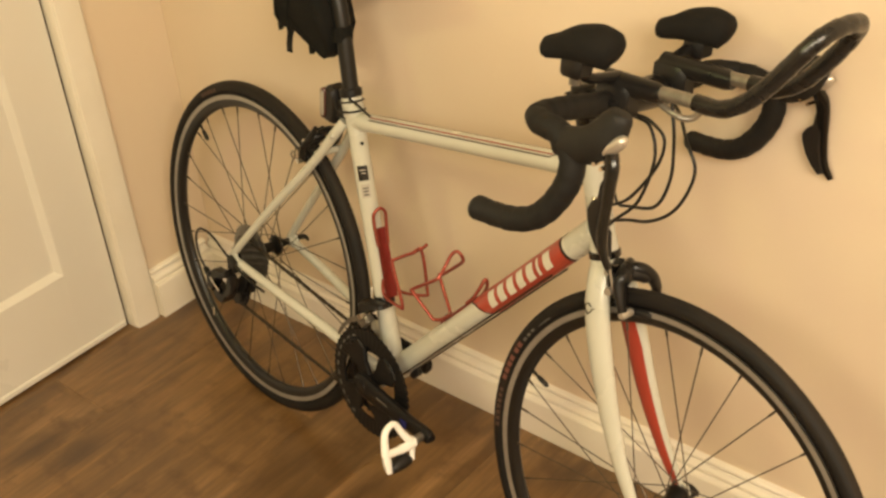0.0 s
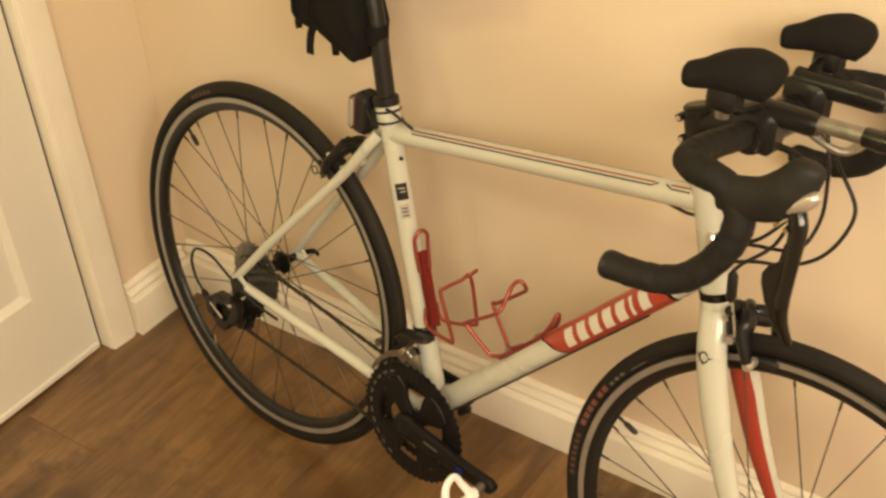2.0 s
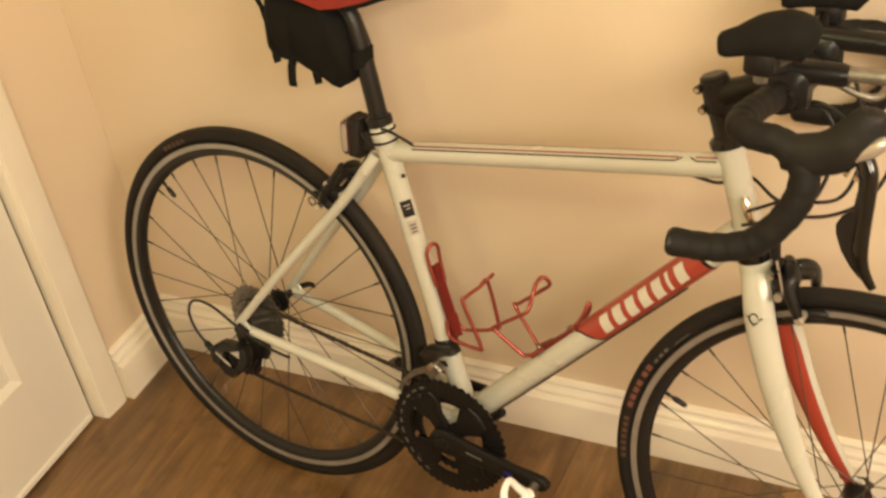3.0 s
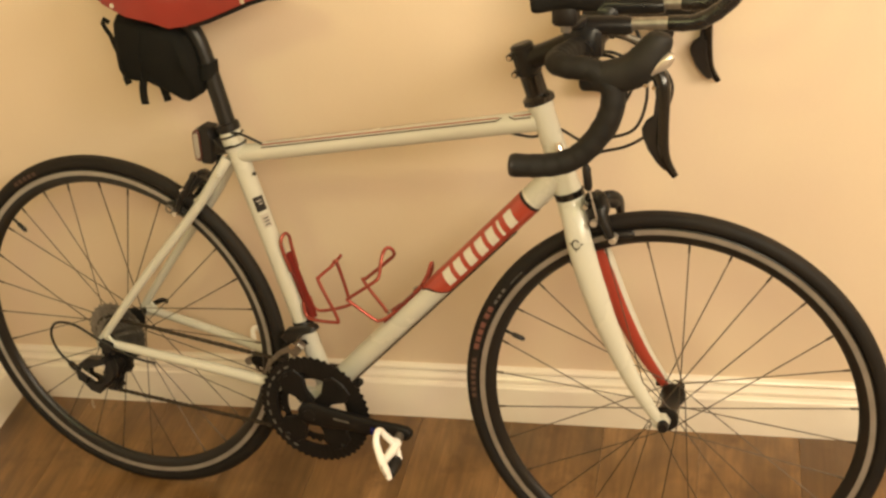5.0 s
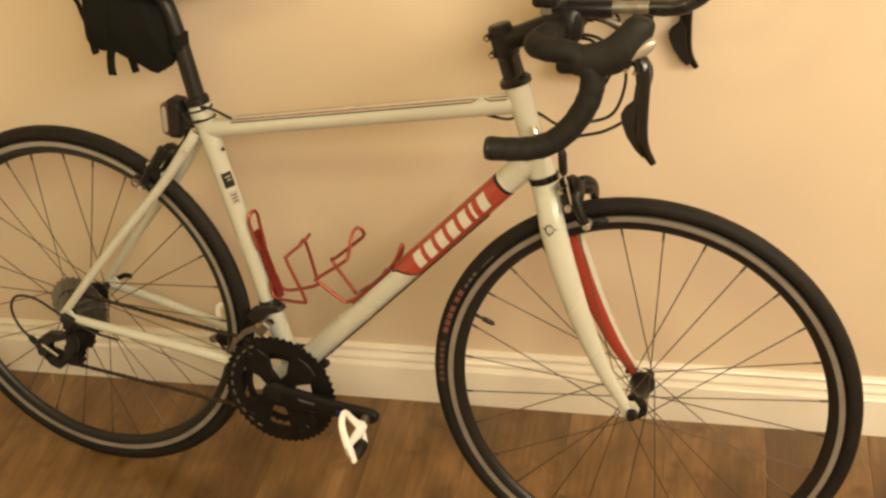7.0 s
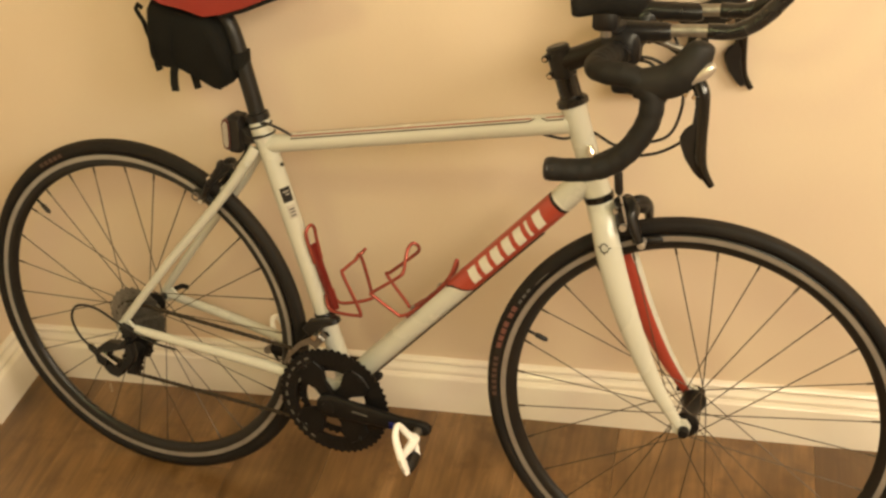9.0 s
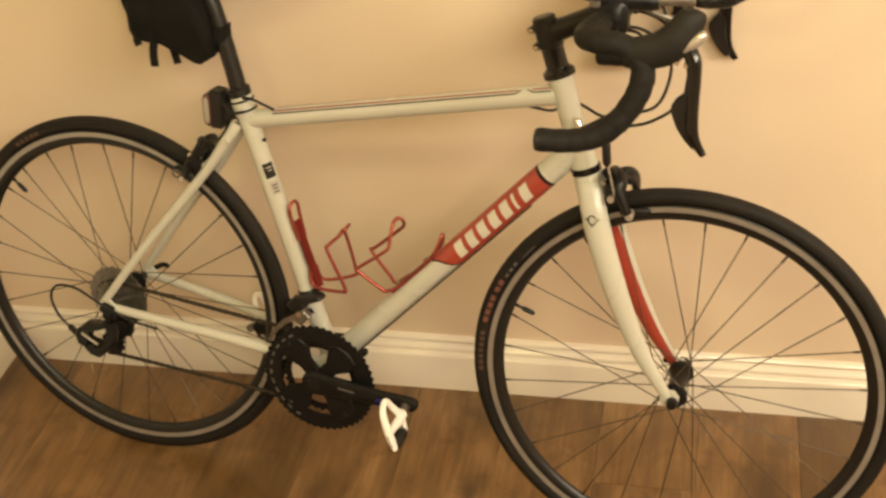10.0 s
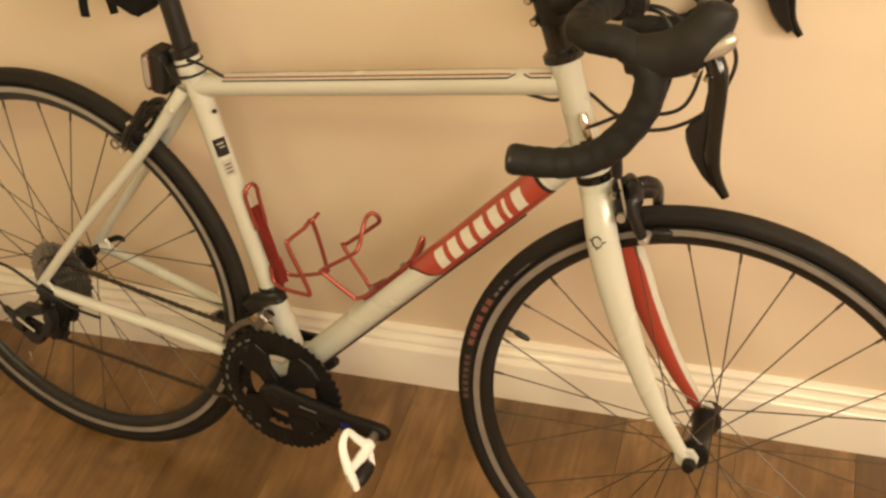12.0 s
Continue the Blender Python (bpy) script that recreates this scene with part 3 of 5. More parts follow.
for side in (-1, 1):
    line = [(0.8455, 0.016, 0.660), (0.8560, 0.029, 0.630), (0.8660, 0.036, 0.596), (0.8860, 0.041, 0.536), (0.9120, 0.0445, 0.468),
            (0.9460, 0.0480, 0.397), (0.9780, 0.0500, 0.346), (0.9890, 0.0505, 0.330)]
    rad = [0.0185, 0.0200, 0.0205, 0.0195, 0.0170, 0.0130, 0.0095, 0.0085]
    pts = curve([(x, side * y, z) for x, y, z in line], 6)
    rr = [np.interp(i / (len(pts) - 1) * 7, range(8), rad) for i in range(len(pts))]
    blade = part("fork_blade", Shape().tube(pts, rr, 20, flat=0.62), PAINT, fork)
    # red inner face of the blade
    inner = []
    for i in range(12, len(pts) - 3):
        d = (pts[min(i + 1, len(pts) - 1)] - pts[i - 1]).normalized()
        up = d.cross(Vector((0, 1, 0))).normalized()
        wide = np.interp(i, [12, 18, len(pts) - 4], [0.55, 0.86, 0.72])
        row = []
        for j in range(9):
            t = radians(-82 + 134 * j / 8) * wide
            row.append(pts[i] + Vector((0, -side * math.cos(t) * (rr[i] * 0.62 + 0.0006), 0)) + up * math.sin(t) * (rr[i] + 0.0006))
        inner.append(row)
    part("fork_inner_panel", Shape().grid(inner), RED, fork, "red inside face of the fork blade")
    tip = Shape().prism([(0.976, 0.332), (0.986, 0.344), (0.998, 0.345), (1.006, 0.334), (1.004, 0.321), (0.991, 0.315), (0.979, 0.321)],
                        side * 0.0505 - 0.0035, side * 0.0505 + 0.0035, 0.001)
    part("fork_tip", tip, PAINT, fork)
# plain ring mark with two short bars on the blade
mark = Shape()
mark.tube([(0.8600 + 0.0060 * math.cos(t), -0.0527 - 0.0010 * math.cos(t), 0.6170 + 0.0072 * math.sin(t)) for t in np.linspace(0.6, 6.0, 22)], 0.0010, 6)
mark.tube([(0.8495, -0.0498, 0.6175), (0.8540, -0.0518, 0.6172)], [0.0004, 0.0014], 6)
mark.tube([(0.8660, -0.0534, 0.6175), (0.8710, -0.0520, 0.6195)], [0.0014, 0.0004], 6)
mark.tube([(0.8600, -0.0530, 0.6095), (0.8605, -0.0532, 0.6060)], [0.0012, 0.0004], 6)
part("fork_mark", mark, DARK, fork, "small black ring mark on the white fork")


# ---- wheels ----
def wheel(name, c, spokes, phase, valve_angle, rear):
    """A rim with its tyre, hub, crossed spokes and valve."""
    cx, cz = c
    o = Vector((cx, 0, cz))
    rim = part(name, Shape().lathe(o, [(0.2850, -0.0035), (0.2835, 0.0), (0.2850, 0.0035), (0.2905, 0.0092), (0.2985, 0.0102), (0.3085, 0.0112),
                                       (0.3105, 0.0100), (0.3050, 0.0), (0.3105, -0.0100), (0.3085, -0.0112), (0.2985, -0.0102), (0.2905, -0.0092)], 120),
               RIMBLACK, bike, "black spoked wheel with a machined silver brake track")
    for side in (-1, 1):
        part("brake_track", Shape().lathe(o, [(0.3000, side * 0.01068), (0.3085, side * 0.01145), (0.3085, side * 0.0108), (0.3000, side * 0.0098)], 120), TRACK, rim)
    prof = []
    for i in range(17):
        t = radians(-152 + 304 * i / 16)
        prof.append((0.3212 + 0.0126 * math.cos(t), 0.0126 * math.sin(t)))
    prof.append((0.3105, 0.004))
    prof.append((0.3105, -0.004))
    tyre = part("tyre", Shape().lathe(o, prof, 120), RUBBER, rim, "narrow black road tyre")
    part("tread", Shape().lathe(o, [(0.3212 + 0.01280 * math.cos(t), 0.01275 * math.sin(t)) for t in (radians(-40 + 8 * i) for i in range(11))], 120, False), TREAD, rim)
    if rear:
        hub = [(0.006, -0.066), (0.006, -0.030), (0.022, -0.026), (0.022, -0.022), (0.011, -0.016), (0.010, 0.024), (0.0205, 0.030), (0.0205, 0.034), (0.009, 0.042), (0.006, 0.066)]
        fl = (-0.024, 0.032, 0.021)
    else:
        hub = [(0.006, -0.050), (0.009, -0.044), (0.0185, -0.041), (0.0205, -0.037), (0.0195, -0.031), (0.0150, -0.022), (0.0135, 0.0), (0.0150, 0.022), (0.0195, 0.031), (0.0205, 0.037), (0.0185, 0.041), (0.009, 0.044), (0.006, 0.050)]
        fl = (-0.036, 0.036, 0.0195)
    part("hub", Shape().lathe(o, hub, 28, False), HUBBLACK, rim, "black hub shell")
    length, shared = None, {}
    for i in range(spokes):
        side = i % 2
        a = 2 * math.pi * i / spokes + radians(phase)
        cross = radians(74) * (-1 if (i // 2) % 2 else 1)
        y0 = fl[side]
        p = Vector((fl[2] * math.cos(a + cross), y0, fl[2] * math.sin(a + cross)))
        q = Vector((0.286 * math.cos(a), (0.002 if side else -0.002), 0.286 * math.sin(a)))
        key = (side, (i // 2) % 2)
        if key not in shared:
            d = (q - p).normalized()
            s = Shape().tube([p, q - d * 0.013], 0.00095, 7)
            s.tube([q - d * 0.014, q], 0.0018, 8)
            shared[key] = (s.mesh("spoke", SPOKE), a)
        me, a0 = shared[key]
        ob = part("spoke", me, None, rim)
        ob.matrix_basis = Matrix.Translation(o) @ Matrix.Rotation(-(a - a0), 4, "Y")
    va = radians(valve_angle)
    d = Vector((math.cos(va), 0, math.sin(va)))
    part("valve", Shape().tube([o + d * 0.286, o + d * 0.277], 0.0028, 10).tube([o + d * 0.279, o + d * 0.268], 0.0022, 10).tube(
        [o + d * 0.272, o + d * 0.268, o + d * 0.254, o + d * 0.250], [0.0032, 0.0042, 0.0040, 0.0020], 12), BLACKPLASTIC, rim, "valve with a black cap")
    return rim


rear_wheel = wheel("rear_wheel", REAR, 28, 1.6, 137.5, True)
rear_wheel.location.y = -0.005
front_wheel = wheel("front_wheel", FRONT, 28, 8.3, 159.0, False)
# the front wheel stands turned with the fork
front_wheel.matrix_basis = Matrix.Translation(xz(FRONT)) @ Matrix.Rotation(STEER * 0.85, 4, 'Z') @ Matrix.Translation(-xz(FRONT))


def tyre_print(c, a0, a1, r0, r1, mat, label="", on_wheel=None):
    """A plain printed bar on the right side wall of a tyre."""
    rows = []
    for i in range(7):
        a = radians(a0 + (a1 - a0) * i / 6)
        row = []
        for j in range(4):
            r = r0 + (r1 - r0) * j / 3
            k = (r - 0.3212) / 0.0126
            row.append((c[0] + r * math.cos(a), -0.0126 * math.sqrt(max(0.05, 1 - k * k)) - 0.0005, c[1] + r * math.sin(a)))
        rows.append(row)
    part("tyre_print", Shape().grid(rows), mat, on_wheel or front_wheel, label)


for k in range(7):
    tyre_print(FRONT, 184.0 - 2.0 * k, 182.7 - 2.0 * k, 0.3160, 0.3235, TYREBROWN, "faded brown print on the tyre" if k == 0 else "")
for k in range(4):
    tyre_print(FRONT, 167.5 - 2.5 * k, 165.6 - 2.5 * k, 0.3160, 0.3240, TYRERED, "faded red print on the tyre" if k == 0 else "")
for k in range(2):
    tyre_print(FRONT, 156.6 - 2.5 * k, 154.8 - 2.5 * k, 0.3160, 0.3240, TYRERED)
for k in range(3):
    tyre_print(FRONT, 150.8 - 2.3 * k, 149.4 - 2.3 * k, 0.3165, 0.3205, TYREGREY)
for k in range(5):
    tyre_print(REAR, 124.0 - 2.2 * k, 122.4 - 2.2 * k, 0.3160, 0.3240, TYREBROWN, "", rear_wheel)
tyre_print(FRONT, 142.5, 137.0, 0.3160, 0.3175, TYREGREY)

# quick releases
part("front_skewer_nut", Shape().lathe(xz(FRONT), [(0.0, -0.066), (0.0070, -0.066), (0.0086, -0.063), (0.0090, -0.055), (0.0072, -0.0540), (0.0, -0.0540)], 20, False), BLACKMETAL, front_wheel, "dark ribbed skewer nut")
lev = Shape().lathe(xz(FRONT), [(0.0, 0.054), (0.011, 0.054), (0.012, 0.064), (0.0, 0.066)], 18, False)
lev.tube(curve([(1.0185, 0.066, 0.335), (1.004, 0.073, 0.333), (0.984, 0.074, 0.331), (0.972, 0.073, 0.330)], 5), [0.005] * 15 + [0.003], 10, flat=0.6)
part("front_skewer_lever", lev, BLACKMETAL, front_wheel, "black quick-release lever")
part("rear_skewer_nut", Shape().lathe((0.0, 0, 0.335), [(0.0, -0.078), (0.0062, -0.078), (0.0074, -0.076), (0.0076, -0.071), (0.0, -0.070)], 20, False), BLACKMETAL, rear_wheel)
lev = Shape().lathe((0.0, 0, 0.335), [(0.0, 0.070), (0.012, 0.070), (0.013, 0.080), (0.0, 0.082)], 18, False)
lev.tube(curve([(0.000, 0.078, 0.337), (0.014, 0.080, 0.344), (0.030, 0.080, 0.352), (0.043, 0.079, 0.351)], 5), [0.0050] * 15 + [0.0035], 10, flat=0.6)
part("rear_skewer_lever", lev, BLACKMETAL, rear_wheel, "black quick-release lever")


# ---- drivetrain ----
def gear(c, ro, ri, y0, y1, teeth, depth=0.0042):
    """A toothed ring."""
    n = teeth * 4
    rings = []
    for i in range(n):
        t = 2 * math.pi * i / n
        r = ro if i % 4 in (1, 2) else ro - depth
        d = Vector((math.cos(t), 0, math.sin(t)))
        k = 0.0008 if i % 4 in (1, 2) else 0.0
        rings.append([xz(c) + d * r + Vector((0, y0 + k, 0)), xz(c) + d * r + Vector((0, y1 - k, 0)),
                      xz(c) + d * ri + Vector((0, y1, 0)), xz(c) + d * ri + Vector((0, y0, 0))])
    return Shape().ring_strip(rings, True, False)


for i, teeth in enumerate((11, 12, 13, 14, 15, 17, 19, 21, 24, 28)):
    y = -0.0575 + 0.0034 * i
    part("sprocket", gear(REAR, teeth * 0.00207 + 0.002, 0.016, y, y + 0.0018, teeth, 0.003), STEEL, rear_wheel, "worn grey steel sprocket" if i == 0 else "")
part("freewheel_body", Shape().lathe(xz(REAR), [(0.0, -0.060), (0.013, -0.060), (0.017, -0.057), (0.017, -0.026), (0.0, -0.026)], 24, False), BLACKMETAL, rear_wheel)

CK = (0.405, 0.2575)
crankset = part("crankset", gear(CK, 0.1030, 0.0720, -0.0505, -0.0465, 50, 0.0036), CRANK, bike, "black compact double crankset")
part("inner_chainring", gear(CK, 0.0712, 0.0560, -0.0415, -0.0385, 34), CRANK, crankset)
for k, a in enumerate((46, 128, 226, 308)):
    t, w0, w1 = radians(a), radians(20), radians(12)
    ring = [(CK[0] + r * math.cos(t + w), CK[1] + r * math.sin(t + w)) for r, w in
            ((0.016, -w0 * 2.4), (0.040, -w0 * 1.02), (0.066, -w1 * 2.0), (0.082, -w1 * 1.25), (0.085, 0), (0.082, w1 * 1.25), (0.066, w1 * 2.0), (0.040, w0 * 1.02), (0.016, w0 * 2.4))]
    part("spider_arm", Shape().prism(ring, -0.0535, -0.0445, 0.0015), CRANK, crankset)
    p = Vector((CK[0] + 0.080 * math.cos(t), 0, CK[1] + 0.080 * math.sin(t)))
    part("chainring_bolt", Shape().lathe(p, [(0.0, -0.0555), (0.0035, -0.0555), (0.0045, -0.0545), (0.0045, -0.0530), (0.0, -0.0530)], 12, False), BLACKMETAL, crankset)
for k in range(11):
    t0, t1 = radians(118 + 12 * k), radians(124 + 12 * k)
    arc = [(CK[0] + r * math.cos(t), CK[1] + r * math.sin(t)) for r, t in ((0.0880, t0), (0.0915, t0), (0.0915, t1), (0.0880, t1))]
    part("ring_print", Shape().prism(arc, -0.0512, -0.0506), TYREGREY, crankset, "faint grey print round the chainring" if k == 0 else "")
RANK = Vector((0.577 - CK[0], 0, 0.2545 - CK[1])).normalized()


def crank_arm(sign, y0, y1, y2):
    """A hollow forged arm; sign 1 forward, -1 backward. y0, y1: outer face at axle and pedal; y2: thickness."""
    s = Shape()
    rings = []
    for d, w, y in ((-0.022, 0.010, y0), (-0.016, 0.0185, y0), (0.0, 0.0225, y0), (0.030, 0.0200, y0 * 0.75 + y1 * 0.25), (0.080, 0.0165, (y0 + y1) / 2),
                    (0.130, 0.0140, y1), (0.165, 0.0140, y1), (0.180, 0.0125, y1), (0.1870, 0.0060, y1)):
        p = xz(CK) + RANK * (d * sign)
        ring = []
        for j in range(14):
            t = 2 * math.pi * j / 14
            c, n = math.cos(t), math.sin(t)
            c, n = math.copysign(abs(c) ** 0.6, c), math.copysign(abs(n) ** 0.6, n)
            ring.append(p + Vector((0, y + y2 * 0.5 + c * abs(y2) * 0.5, n * w)))
        rings.append(ring)
    return s.ring_strip(rings, False, True)


part("crank_arm", crank_arm(1, -0.070, -0.078, 0.015), CRANK, crankset, "dark grey hollow crank arm pointing forward")
part("crank_arm", crank_arm(-1, 0.060, 0.066, 0.015), CRANK, crankset, "dark grey hollow crank arm pointing backward")
part("crank_axle_cap", Shape().lathe(xz(CK), [(0.0, -0.0720), (0.011, -0.0715), (0.012, -0.0690), (0.0, -0.068)], 20, False).tube(
    [(CK[0], -0.05, CK[1]), (CK[0], 0.062, CK[1])], 0.012, 18), BLACKMETAL, crankset)
mark = Shape().prism([(0.452, 0.2635), (0.480, 0.2605), (0.480, 0.2570), (0.452, 0.2600)], -0.0745, -0.0738)
part("crank_tag", Shape().prism([(0.522, 0.2595), (0.536, 0.2585), (0.536, 0.2465), (0.522, 0.2470)], -0.0800, -0.0775, 0.0006), BLUE, crankset, "small blue tag on the crank arm")
part("crank_mark", mark, TYREGREY, crankset, "thin grey print on the crank arm")


def pedal(c, base_y, sgn, label):
    """A white clip-in road pedal that hangs nose up on its axle; sgn -1 points to the right side of the bicycle."""
    def at(o, z, x=0.0):
        return (c[0] - 0.003 + 0.88 * (x - 0.35 * z), base_y + sgn * (0.006 + 0.88 * o), c[1] - 0.001 + 0.88 * z)

    body = Shape()
    hoop = curve([at(0.079, -0.038), at(0.080, -0.012), at(0.078, 0.012), at(0.072, 0.033), at(0.058, 0.043), at(0.046, 0.041), at(0.036, 0.024), at(0.024, 0.006), at(0.014, -0.003)], 5)
    body.tube(hoop, [np.interp(i / (len(hoop) - 1), [0, 0.1, 0.3, 0.5, 0.65, 0.85, 1], [0.0042, 0.0068, 0.0058, 0.0048, 0.0047, 0.0058, 0.0080]) for i in range(len(hoop))], 12, flat=1.15)
    body.tube(curve([at(0.012, -0.004), at(0.030, -0.006), at(0.052, -0.006), at(0.078, -0.004)], 4), [0.0084] * 4 + [0.0078] * 4 + [0.0068] * 5, 14)
    body.tube(curve([at(0.018, -0.006), at(0.021, -0.020), at(0.024, -0.034)], 4), [0.0052] * 5 + [0.0044] * 3 + [0.003], 10)
    ob = part("pedal", body, WHITEPLASTIC, bike, label)
    clip = Shape().tube(curve([at(0.028, -0.024, -0.004), at(0.036, -0.030, -0.006), at(0.054, -0.034, -0.006), at(0.074, -0.038, -0.004)], 4),
                        [0.008, 0.0105, 0.0125, 0.0135, 0.0138, 0.0138, 0.0135, 0.0130, 0.0125, 0.0115, 0.010, 0.008, 0.005], 12)
    part("pedal_clip", clip, BLACKPLASTIC, ob, "black spring clip of the pedal")
    slot = Shape().tube(curve([at(0.0860, -0.030), at(0.0872, -0.016), at(0.0868, -0.004)], 4), [0.001] + [0.0022] * 7 + [0.001], 8)
    part("pedal_slot", slot, GREYDECAL, ob, "grey slot in the outer side of the pedal")
    part("pedal_axle", Shape().tube([at(-0.010, 0.0), at(0.014, -0.003)], 0.0075, 14), STEEL, ob)
    return ob


pedal((0.577, 0.2545), -0.078, -1, "white plastic clip-in road pedal hanging nose up")
pedal((0.216, 0.2600), 0.068, 1, "white plastic clip-in road pedal on the wall side")

# chain: top run, round the chainring, bottom run, over the two jockey wheels
path = []
CR, SR = 0.0695, 0.036
for a in np.linspace(95, 90, 2):
    path.append(Vector((SR * math.cos(radians(a)), -0.042, 0.335 + SR * math.sin(radians(a)))))
for a in np.linspace(94, -94, 26):
    path.append(Vector((CK[0] + CR * math.cos(radians(a)), -0.0400, CK[1] + CR * math.sin(radians(a)))))
JOCK_U, JOCK_L = (0.030, 0.287), (0.004, 0.246)
down = [Vector((JOCK_L[0] + 0.014, -0.044, JOCK_L[1] - 0.022)), Vector((JOCK_L[0] - 0.008, -0.042, JOCK_L[1] - 0.023)),
         Vector((JOCK_L[0] - 0.022, -0.042, JOCK_L[1] - 0.004)), Vector((JOCK_L[0] - 0.010, -0.042, JOCK_L[1] + 0.018)),
         Vector((JOCK_U[0] + 0.016, -0.042, JOCK_U[1] - 0.016)), Vector((JOCK_U[0] + 0.020, -0.042, JOCK_U[1] + 0.006)), Vector((JOCK_U[0] + 0.004, -0.042, 0.316))]
path += [p + Vector((-0.019, -0.003, -0.003)) for p in down]
for a in np.linspace(-40, -265, 18):
    path.append(Vector((SR * math.cos(radians(a)), -0.042, 0.335 + SR * math.sin(radians(a)))))
steps = [0.0]
for a, b in zip(path, path[1:]):
    steps.append(steps[-1] + (b - a).length)
count = int(steps[-1] / 0.0127)
stops = [Vector([np.interp(k * 0.0127, steps, [p[i] for p in path]) for i in range(3)]) for k in range(count + 1)]
chain = Shape()
for k in range(count):
    a, b = stops[k], stops[k + 1]
    d = (b - a).normalized() * 0.003
    chain.tube([a - d, a, (a + b) / 2, b, b + d], [0.0028, 0.0043, 0.0033, 0.0043, 0.0028], 6, flat=0.85 if k % 2 else 0.55)
part("chain", chain, CHAIN, bike, "oily grey bicycle chain")

# rear derailleur
mech = Shape().prism([(0.020, 0.350), (0.040, 0.342), (0.042, 0.322), (0.030, 0.312), (0.016, 0.322)], -0.082, -0.066, 0.003)
mech.prism([(0.036, 0.330), (0.022, 0.318), (-0.006, 0.316), (-0.026, 0.302), (-0.036, 0.286), (-0.032, 0.268), (-0.016, 0.262), (-0.012, 0.276), (-0.002, 0.296), (0.016, 0.304), (0.034, 0.312)], -0.098, -0.078, 0.003)
mech.prism([(0.024, 0.318), (0.040, 0.316), (0.046, 0.296), (0.040, 0.276), (0.024, 0.262), (0.012, 0.262), (0.020, 0.276), (0.028, 0.292)], -0.092, -0.074, 0.003)
mech.prism([(-0.030, 0.276), (-0.012, 0.272), (0.010, 0.266), (0.026, 0.266), (0.018, 0.252), (0.004, 0.240), (-0.014, 0.244), (-0.026, 0.258)], -0.092, -0.066, 0.004)
rear_mech = part("rear_derailleur", mech, BLACKMETAL, bike, "gloss black rear derailleur with a cable loop")
part("derailleur_link_and_glint", Shape().prism([(-0.020, 0.300), (0.016, 0.279), (0.013, 0.2745), (-0.023, 0.2945)], -0.1010, -0.0945, 0.0008), CHROME, rear_mech, "polished silver link")
# Satin sliver standing in for a pale highlight on the black body.
part("derailleur_link_and_glint", Shape().prism([(0.010, 0.316), (0.026, 0.311), (0.030, 0.303), (0.014, 0.306)], -0.0955, -0.0915, 0.0008), SATIN, rear_mech)
part("mech_knuckle", Shape().lathe((-0.022, 0, 0.296), [(0.0, -0.103), (0.005, -0.102), (0.007, -0.098), (0.007, -0.080), (0.0, -0.078)], 20, False), BLACKMETAL, rear_mech)
for y in (-0.055, -0.033):
    cage = Shape().prism([(0.046, 0.292), (0.040, 0.304), (0.026, 0.303), (0.014, 0.292), (-0.012, 0.254), (-0.014, 0.238), (0.002, 0.228), (0.016, 0.234), (0.022, 0.252)], y - 0.001, y + 0.001, 0.0004)
    part("mech_cage", cage, BLACKMETAL, rear_mech)
for c in (JOCK_U, JOCK_L):
    part("jockey_wheel", gear(c, 0.0235, 0.004, -0.0475, -0.0395, 11, 0.0045), BLACKPLASTIC, rear_mech)
loop = curve([(0.118, -0.066, 0.309), (0.070, -0.074, 0.322), (0.020, -0.082, 0.350), (-0.024, -0.088, 0.378), (-0.062, -0.090, 0.378), (-0.078, -0.090, 0.352),
              (-0.068, -0.090, 0.318), (-0.046, -0.090, 0.296), (-0.036, -0.090, 0.288)], 7)
part("mech_cable", Shape().tube(loop, 0.0024, 10), CABLE, rear_mech, "black looped gear cable")
part("barrel_adjuster", Shape().tube([(-0.050, -0.090, 0.300), (-0.046, -0.090, 0.296), (-0.034, -0.090, 0.286), (-0.030, -0.090, 0.283)], [0.0035, 0.0058, 0.0058, 0.004], 12), BLACKMETAL, rear_mech)
part("cable_end", Shape().tube([(-0.006, -0.101, 0.232), (-0.004, -0.102, 0.216)], 0.0016, 8), CHROME, rear_mech, "bright crimped cable end")

# front derailleur on its band clamp
band = Shape().tube([on(BB, SEAT_TOP, 0.245), on(BB, SEAT_TOP, 0.248), on(BB, SEAT_TOP, 0.282), on(BB, SEAT_TOP, 0.285)], [0.0172, 0.0182, 0.0182, 0.0172], 24)
front_mech = part("front_derailleur", band, BLACKMETAL, bike, "black front derailleur clamped to the seat tube")
arm = Shape().prism([(0.338, 0.378), (0.350, 0.392), (0.376, 0.398), (0.404, 0.406), (0.408, 0.399), (0.384, 0.388), (0.366, 0.370), (0.350, 0.366)], -0.042, -0.018, 0.005)
part("mech_arm", arm, BLACKPLASTIC, front_mech)
for y, mat in ((-0.0570, STEEL), (-0.0350, BLACKMETAL)):
    outer = [(BB[0] + r * math.cos(radians(a)), BB[1] + r * math.sin(radians(a))) for r, a in
             [(0.117, 98), (0.119, 110), (0.116, 122), (0.111, 138), (0.107, 150), (0.102, 151), (0.104, 136), (0.107, 122), (0.109, 108), (0.109, 96)]]
    part("mech_plate", Shape().prism(outer, y - 0.0012, y + 0.0012, 0.0004), mat, front_mech)
part("mech_bolt", Shape().tube([(0.372, -0.040, 0.376), (0.372, -0.060, 0.376)], 0.0055, 12), CHROME, front_mech, "small bright bolt")
